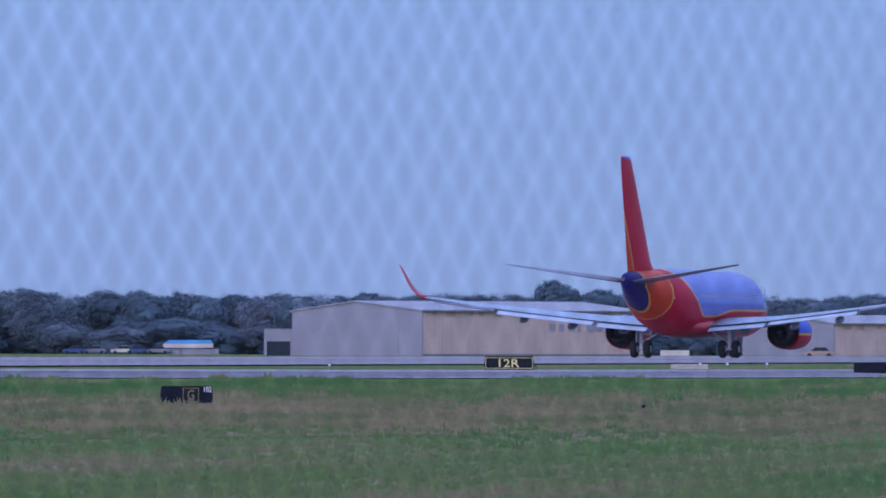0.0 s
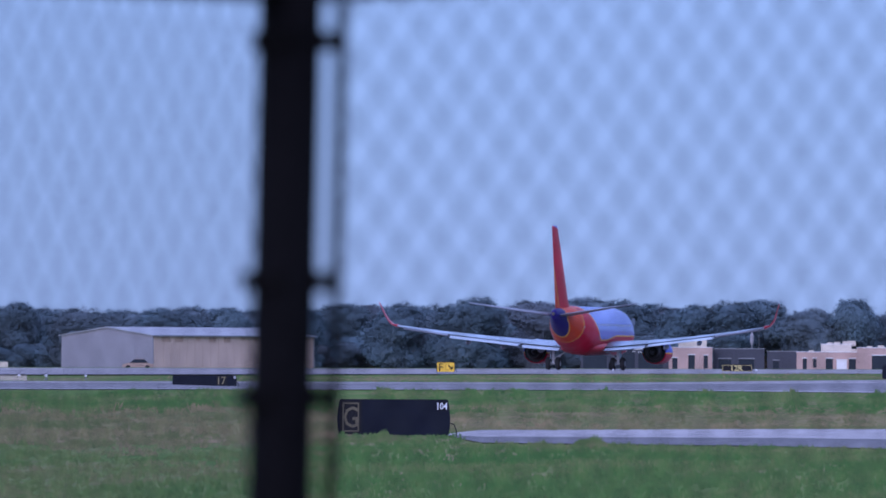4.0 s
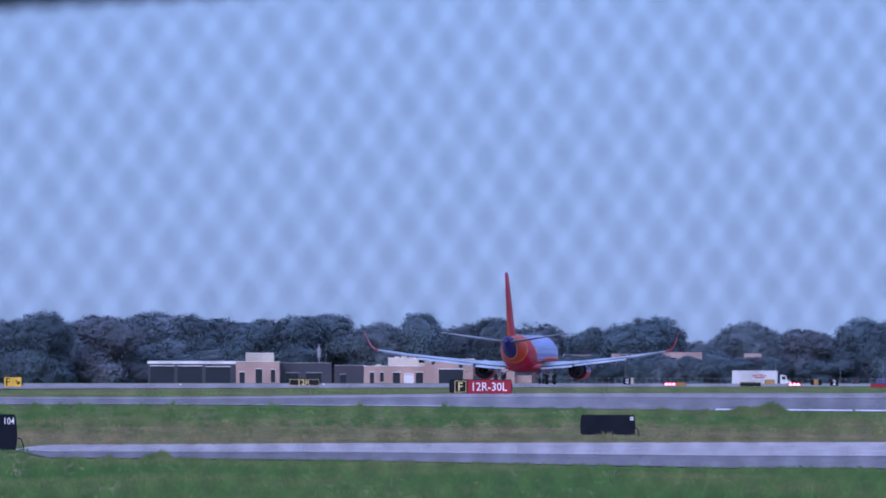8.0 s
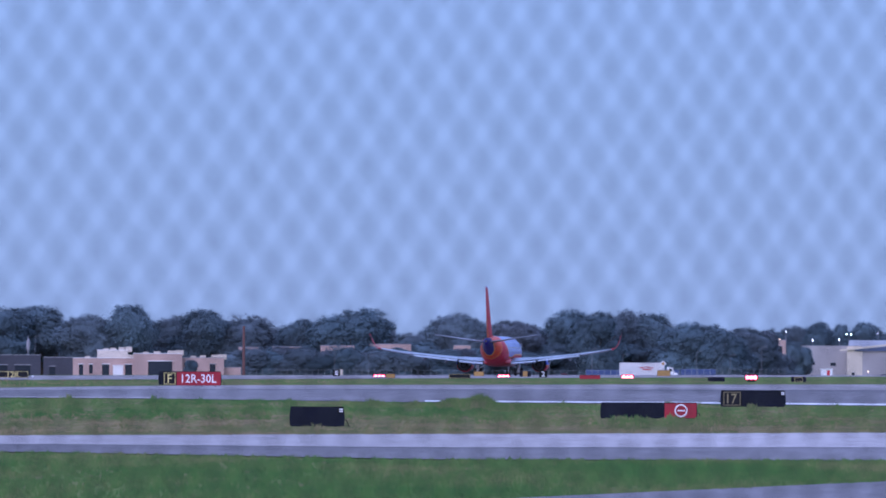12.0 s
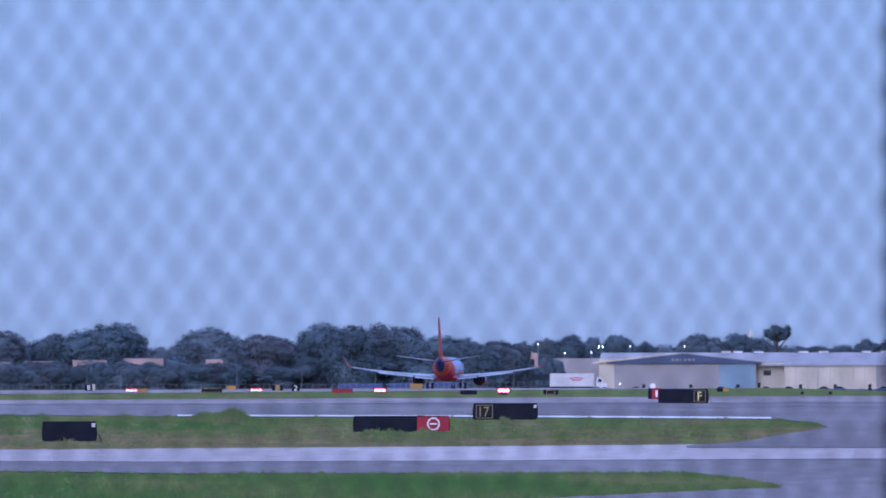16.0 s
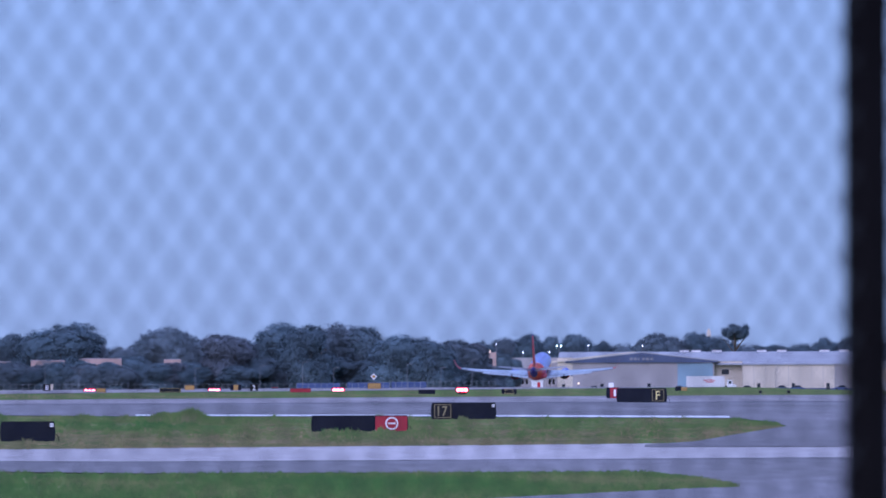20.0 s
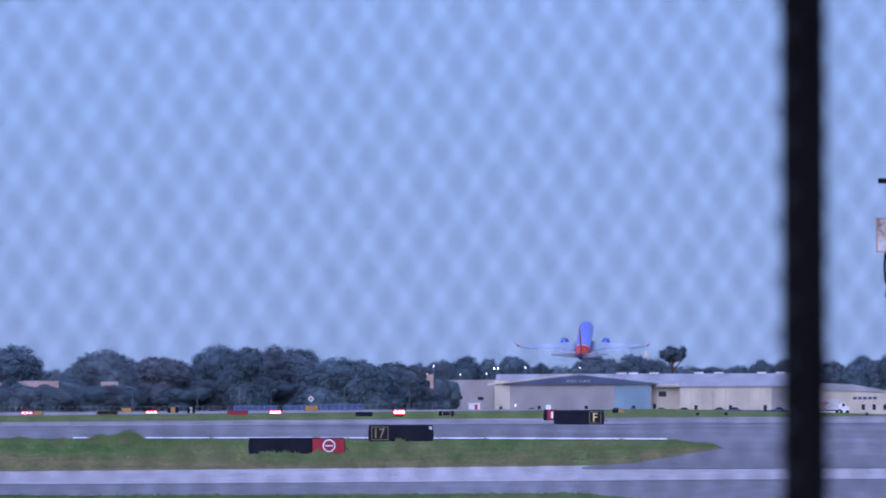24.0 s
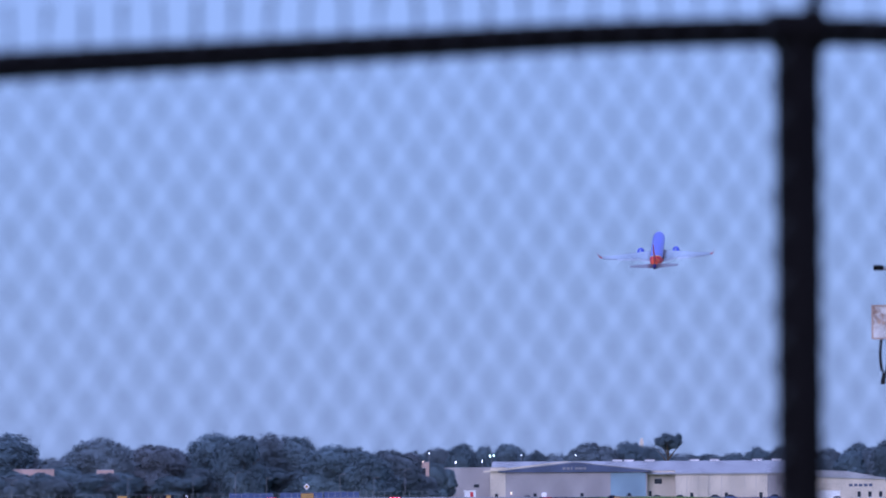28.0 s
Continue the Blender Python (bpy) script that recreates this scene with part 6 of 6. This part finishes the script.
def make_pole():
    """A cut-down timber pole with two meter boxes."""
    d = 82.0
    base = spot(955, d=d)
    p = thing("utility_pole", "stubby weathered timber pole with junction boxes", "pole", Matrix.Translation(base) @ Matrix.Rotation(-955 * TICK, 4, "Z"))
    k = TICK * d
    top = EYE + 392 * k - base.z
    rng = random.Random(3)
    rings = []
    for i in range(15):
        z = -0.5 + (top + 0.5) * i / 14
        r = 0.137 - 0.012 * i / 14
        rings.append([((r + rng.uniform(-0.006, 0.006)) * math.cos(a) + 0.004 * z, (r + rng.uniform(-0.006, 0.006)) * math.sin(a), z) for a in (j * math.tau / 18 for j in range(18))])
    pole = part("pole", loft(rings), TIMBER, p, "weathered brown timber")
    for a, z0, z1, w in ((-1.9, 0.6, 2.3, 0.012), (-1.35, 0.2, top - 0.2, 0.018), (-0.95, 0.9, top - 0.1, 0.026), (-2.3, 1.2, top - 0.4, 0.010)):
        r = 0.131
        part("crack", loft([[(r * math.cos(a + e) + 0.004 * z, r * math.sin(a + e), z) for e, r in ((-w * f / 0.13, r + 0.003), (w * f / 0.13, r + 0.003), (0, r - 0.015))] for z, f in ((z0, 0.2), (z0 + 0.3 * (z1 - z0), 1.0), (z0 + 0.7 * (z1 - z0), 0.7), (z1, 0.2))]), SIGN_BLACK, pole, "dark weathered crack")
    part("cap_bracket", box(-0.17, 0.16, -0.14, 0.14, top, top + 0.03, 0.005), GREYMETAL, p)
    part("bracket_arm", box(-0.27, -0.17, -0.03, 0.03, top, top + 0.05, 0.005), FENCE_STEEL, p)
    part("strap", tube([(-0.0, 0, top - 0.08), (0.0, 0, top - 0.02)], 0.14, 16), GREYMETAL, p)
    zc = EYE + 300 * k - base.z
    bx = part("junction_box", box(-0.29, -0.10, -0.16, 0.02, zc - 0.16, zc + 0.16, 0.012), RUSTY_WHITE, p, "white junction box with rusty edges")
    bm = bmesh.new()
    for q in ((-0.292, -0.275, zc - 0.165, zc + 0.165), (-0.125, -0.10, zc - 0.165, zc + 0.165), (-0.29, -0.10, zc + 0.15, zc + 0.166), (-0.29, -0.10, zc - 0.166, zc - 0.15), (-0.23, -0.20, zc - 0.02, zc + 0.02), (-0.19, -0.16, zc - 0.03, zc + 0.01)):
        add_box(bm, q[0], q[1], -0.168, -0.155, q[2], q[3])
    part("rust_edges", bm, RUST, bx)
    part("box_side", box(-0.098, -0.02, -0.17, 0.0, zc - 0.16, zc + 0.165, 0.008), RUSTY_WHITE, p, "white box side")
    part("junction_box", box(0.07, 0.26, -0.18, 0.0, zc - 0.13, zc + 0.12, 0.012), RUSTY_WHITE, p, "second white junction box")
    part("cable_loop", tube([(-0.20, -0.05, zc - 0.16), (-0.21, -0.05, zc - 0.30), (-0.20, -0.05, zc - 0.44), (-0.17, -0.06, zc - 0.52), (-0.14, -0.09, zc - 0.42), (-0.13, -0.10, zc - 0.30)], 0.014, 8), SIGN_BLACK, p, "black hanging cable loop")
    part("cable_end", tube([(-0.17, -0.06, zc - 0.50), (-0.19, -0.06, zc - 0.60)], 0.022, 8), SIGN_BLACK, p)
    part("conduit", tube([(0.16, -0.08, -0.3), (0.16, -0.08, zc - 0.12)], 0.03, 10), GREYMETAL, p, "grey conduit")
    part("conduit_clamp", box(0.10, 0.21, -0.12, -0.04, zc - 1.02, zc - 0.98), SIGN_BLACK, p)
    part("cable_run", tube([(0.12, -0.12, zc - 0.12), (0.17, -0.14, zc - 0.3), (0.12, -0.13, zc - 0.5)], 0.016, 8), RUST, p)


def tufts(name, label, count, seed, area, tall, blade):
    """Grass blades in tufts; area gives a bearing and a dip from two random numbers."""
    rng = random.Random(seed)
    verts, faces = [], []
    for _ in range(count):
        u, dip, boost = area(rng)
        c = spot(u, dip)
        h = tall * boost * rng.uniform(0.5, 1.15)
        for b in range(5):
            a = rng.uniform(0, math.tau)
            r, ln = rng.uniform(0, 0.10) * (1 + h), h * rng.uniform(0.55, 1.1)
            x, y = c.x + r * math.cos(a), c.y + r * math.sin(a)
            lx, ly = rng.uniform(-0.35, 0.35) * ln, rng.uniform(-0.35, 0.35) * ln
            w = 0.012 + 0.03 * h
            k = len(verts)
            verts += [(x - w, y, c.z - 0.02), (x + w, y, c.z - 0.02), (x + lx * 0.4 + w * 0.7, y + ly * 0.4, c.z + ln * 0.6), (x + lx * 0.4 - w * 0.7, y + ly * 0.4, c.z + ln * 0.6), (x + lx, y + ly, c.z + ln)]
            faces += [(k, k + 1, k + 2, k + 3), (k + 3, k + 2, k + 4)]
    me = bpy.data.meshes.new(name)
    me.from_pydata(verts, [], faces)
    me.materials.append(blade)
    me.normals_split_custom_set_from_vertices([(0.0, -0.3, 0.954)] * len(verts))
    tagged(new(name, me), label, "grass", kind="stuff")


def mound(label, u, dip, high, wide, deep, blades, seed):
    """A low hummock overgrown with weeds."""
    rng = random.Random(seed)
    p = spot(u, dip)
    m = thing("grass_mound", label, "mound", Matrix.Translation(p) @ Matrix.Rotation(-u * TICK, 4, "Z"))
    humps = [(0.0, 0.0, 0.55, 0.62)] + [(rng.uniform(-1.3, 1.3), rng.uniform(-0.8, 0.8), rng.uniform(0.15, 0.42), rng.uniform(0.16, 0.42)) for _ in range(16)]

    def lift(x, y):
        return high * max(0.0, 1.05 * max(a * math.exp(-1.3 * (((x / wide - cx) / w) ** 2 + ((y / deep - cy) / w) ** 2)) for cx, cy, a, w in humps) - 0.05)

    n, verts, faces = 28, [], []
    for i in range(n + 1):
        for j in range(n + 1):
            x, y = (i / n - 0.5) * 4 * wide, (j / n - 0.5) * 4 * deep
            q = m.matrix_world @ Vector((x, y, 0))
            verts.append((x, y, lift(x, y) + land(q.x, q.y) - p.z - 0.05))
    for i in range(n):
        for j in range(n):
            a = i * (n + 1) + j
            faces.append((a, a + n + 1, a + n + 2, a + 1))
    me = bpy.data.meshes.new("hummock")
    me.from_pydata(verts, [], faces)
    me.materials.append(BLADES)
    for f in me.polygons:
        f.use_smooth = True
    new("hummock", me).parent = m
    verts, faces = [], []
    for _ in range(blades):
        x, y = rng.gauss(0, 0.62) * wide, rng.gauss(0, 0.62) * deep
        q = m.matrix_world @ Vector((x, y, 0))
        z = lift(x, y) + land(q.x, q.y) - p.z - 0.03
        ln = high * rng.uniform(0.12, 0.9) ** 1.4 * (0.36 + 1.2 * lift(x, y) / high) * (0.6 + 0.4 * math.sin(9 * x / wide) * math.sin(5 * x / wide + 1))
        w, lx, k = 0.02 * high + 0.008, rng.uniform(-0.4, 0.4) * ln, len(verts)
        verts += [(x - w, y, z - 0.05), (x + w, y, z - 0.05), (x + lx * 0.4 + w * 0.7, y, z + ln * 0.6), (x + lx * 0.4 - w * 0.7, y, z + ln * 0.6), (x + lx, y, z + ln)]
        faces += [(k, k + 1, k + 2, k + 3), (k + 3, k + 2, k + 4)]
    me = bpy.data.meshes.new("overgrowth")
    me.from_pydata(verts, [], faces)
    me.materials.append(BLADES)
    me.normals_split_custom_set_from_vertices([(0.0, -0.3, 0.954)] * len(verts))
    wd = new("overgrowth", me)
    wd.parent = m
    wd["kind"] = "stuff"


def edge_near(u):
    return float(np.interp(u, [r[0] for r in NEAR], [r[1] for r in NEAR]))


def edge_far(u):
    return float(np.interp(u, [r[0] for r in FAR], [r[1] for r in FAR]))


def strip_between(rng, lower, upper, left=-1900, right=620):
    """Somewhere in the grass between the taxiways, from the share lower to the share upper of its depth as seen from the fence."""
    u = rng.uniform(left, right)
    top, low = edge_far(u) - 1.5, float(np.interp(u, [r[0] for r in NEAR], [r[2] for r in NEAR])) - 1
    if u > 380:
        low = float(np.interp(u, *zip(*TIP_LOW))) + 0.8
    if u > 530:
        top = float(np.interp(u, *zip(*TIP_TOP))) - 0.8
    f = lower + (upper - lower) * rng.random()
    patch = 0.65 + 0.55 * math.sin(u * 0.021 + 4 * f) * math.sin(u * 0.057 + 1.3) + 0.25 * math.sin(u * 0.13)
    return u, low + (top - low) * f, max(patch, 0.25) * (1.0 + 0.7 * math.exp(-((u + 60) / 60) ** 2))


def bank_left(rng, low, top):
    """The open grass before the runway's threshold, between two dips below the level line."""
    u = rng.uniform(-3950, -1960)
    dip = low + (top - low) * rng.random() + 6 * math.sin(u * 0.011) + 4 * math.sin(u * 0.037)
    patch = 0.7 + 0.5 * math.sin(u * 0.023 + dip * 0.3) * math.sin(u * 0.061 + 0.7) + 0.25 * math.sin(u * 0.12 + dip)
    return u, min(dip, edge_far(u) - 2.0), max(patch, 0.25)


def strip_front(rng):
    u = rng.uniform(-1950, 540)
    low = float(np.interp(u, (-1950, -500, -422, 244, 540), (-270, -270, -233, -200, -186)))
    top = edge_near(u) - 2 if u > -1735 else -128
    if u > 400:
        top = float(np.interp(u, (400, 480, 541), (-161, -171, -185)))
    f = rng.random() ** 0.6
    return u, low + (top - low) * f, 1.0


def bank_top(rng):
    u = rng.uniform(-2300, 1000)
    low = float(np.interp(u, [r[0] for r in FAR], [r[2] for r in FAR]))
    dip = low + (max(-16.0, low + 2) - low) * rng.random() + 0.5
    p = spot(u, dip)
    return u, dip, 1.0 if p.x - run_x(p.y) > 38 else 0.01


make_clutter()
make_pole()
mound("grassy hummock with tall weeds beside the taxiway", -440, -68, 0.80, 4.2, 3.0, 14000, 38)
mound("low grassy hummock at the edge of the near taxiway", -1507, -150, 0.34, 1.0, 1.2, 2500, 32)
mound("tufted grass rise at the foot of a sign", -1880, -142, 0.34, 1.0, 0.7, 2500, 35)
mound("grassy rise before the no-entry sign", -75, -90, 0.28, 1.8, 2.0, 2000, 33)
tufts("grass_tufts", "tall dry grass tufts between the taxiways", 8000, 21, lambda g: strip_between(g, 0.0, 0.62), 0.17, BLADES_DRY)
tufts("grass_tufts", "fresh green grass tufts between the taxiways", 7000, 25, lambda g: strip_between(g, 0.45, 1.0, -1900, -330), 0.24, BLADES_GREEN)
tufts("grass_tufts", "mixed green and straw grass tufts between the taxiways", 6000, 29, lambda g: strip_between(g, 0.25, 1.0, -480, 620), 0.22, BLADES)
tufts("grass_tufts", "green grass tufts before the near taxiway", 13000, 22, strip_front, 0.13, BLADES_GREEN)
tufts("grass_tufts", "green grass tufts at the edge of the far taxiway", 8000, 26, lambda g: bank_left(g, -92, -56), 0.22, BLADES_GREEN)
tufts("grass_tufts", "dry brown grass tufts on the open bank", 9000, 27, lambda g: bank_left(g, -150, -84), 0.20, BLADES_DRY)
tufts("grass_tufts", "dull green grass tufts on the open bank", 9000, 28, lambda g: bank_left(g, -275, -140), 0.15, BLADES)
tufts("grass_tufts", "short grass tufts on the runway's bank", 4000, 24, bank_top, 0.1, BLADES_DRY)


def motions():
    walk(airliner, jet_track())
    for side, leg in GEAR_LEGS.items():
        walk(leg, gear_track(side))
    walk(lorry, lorry_track())


motions()
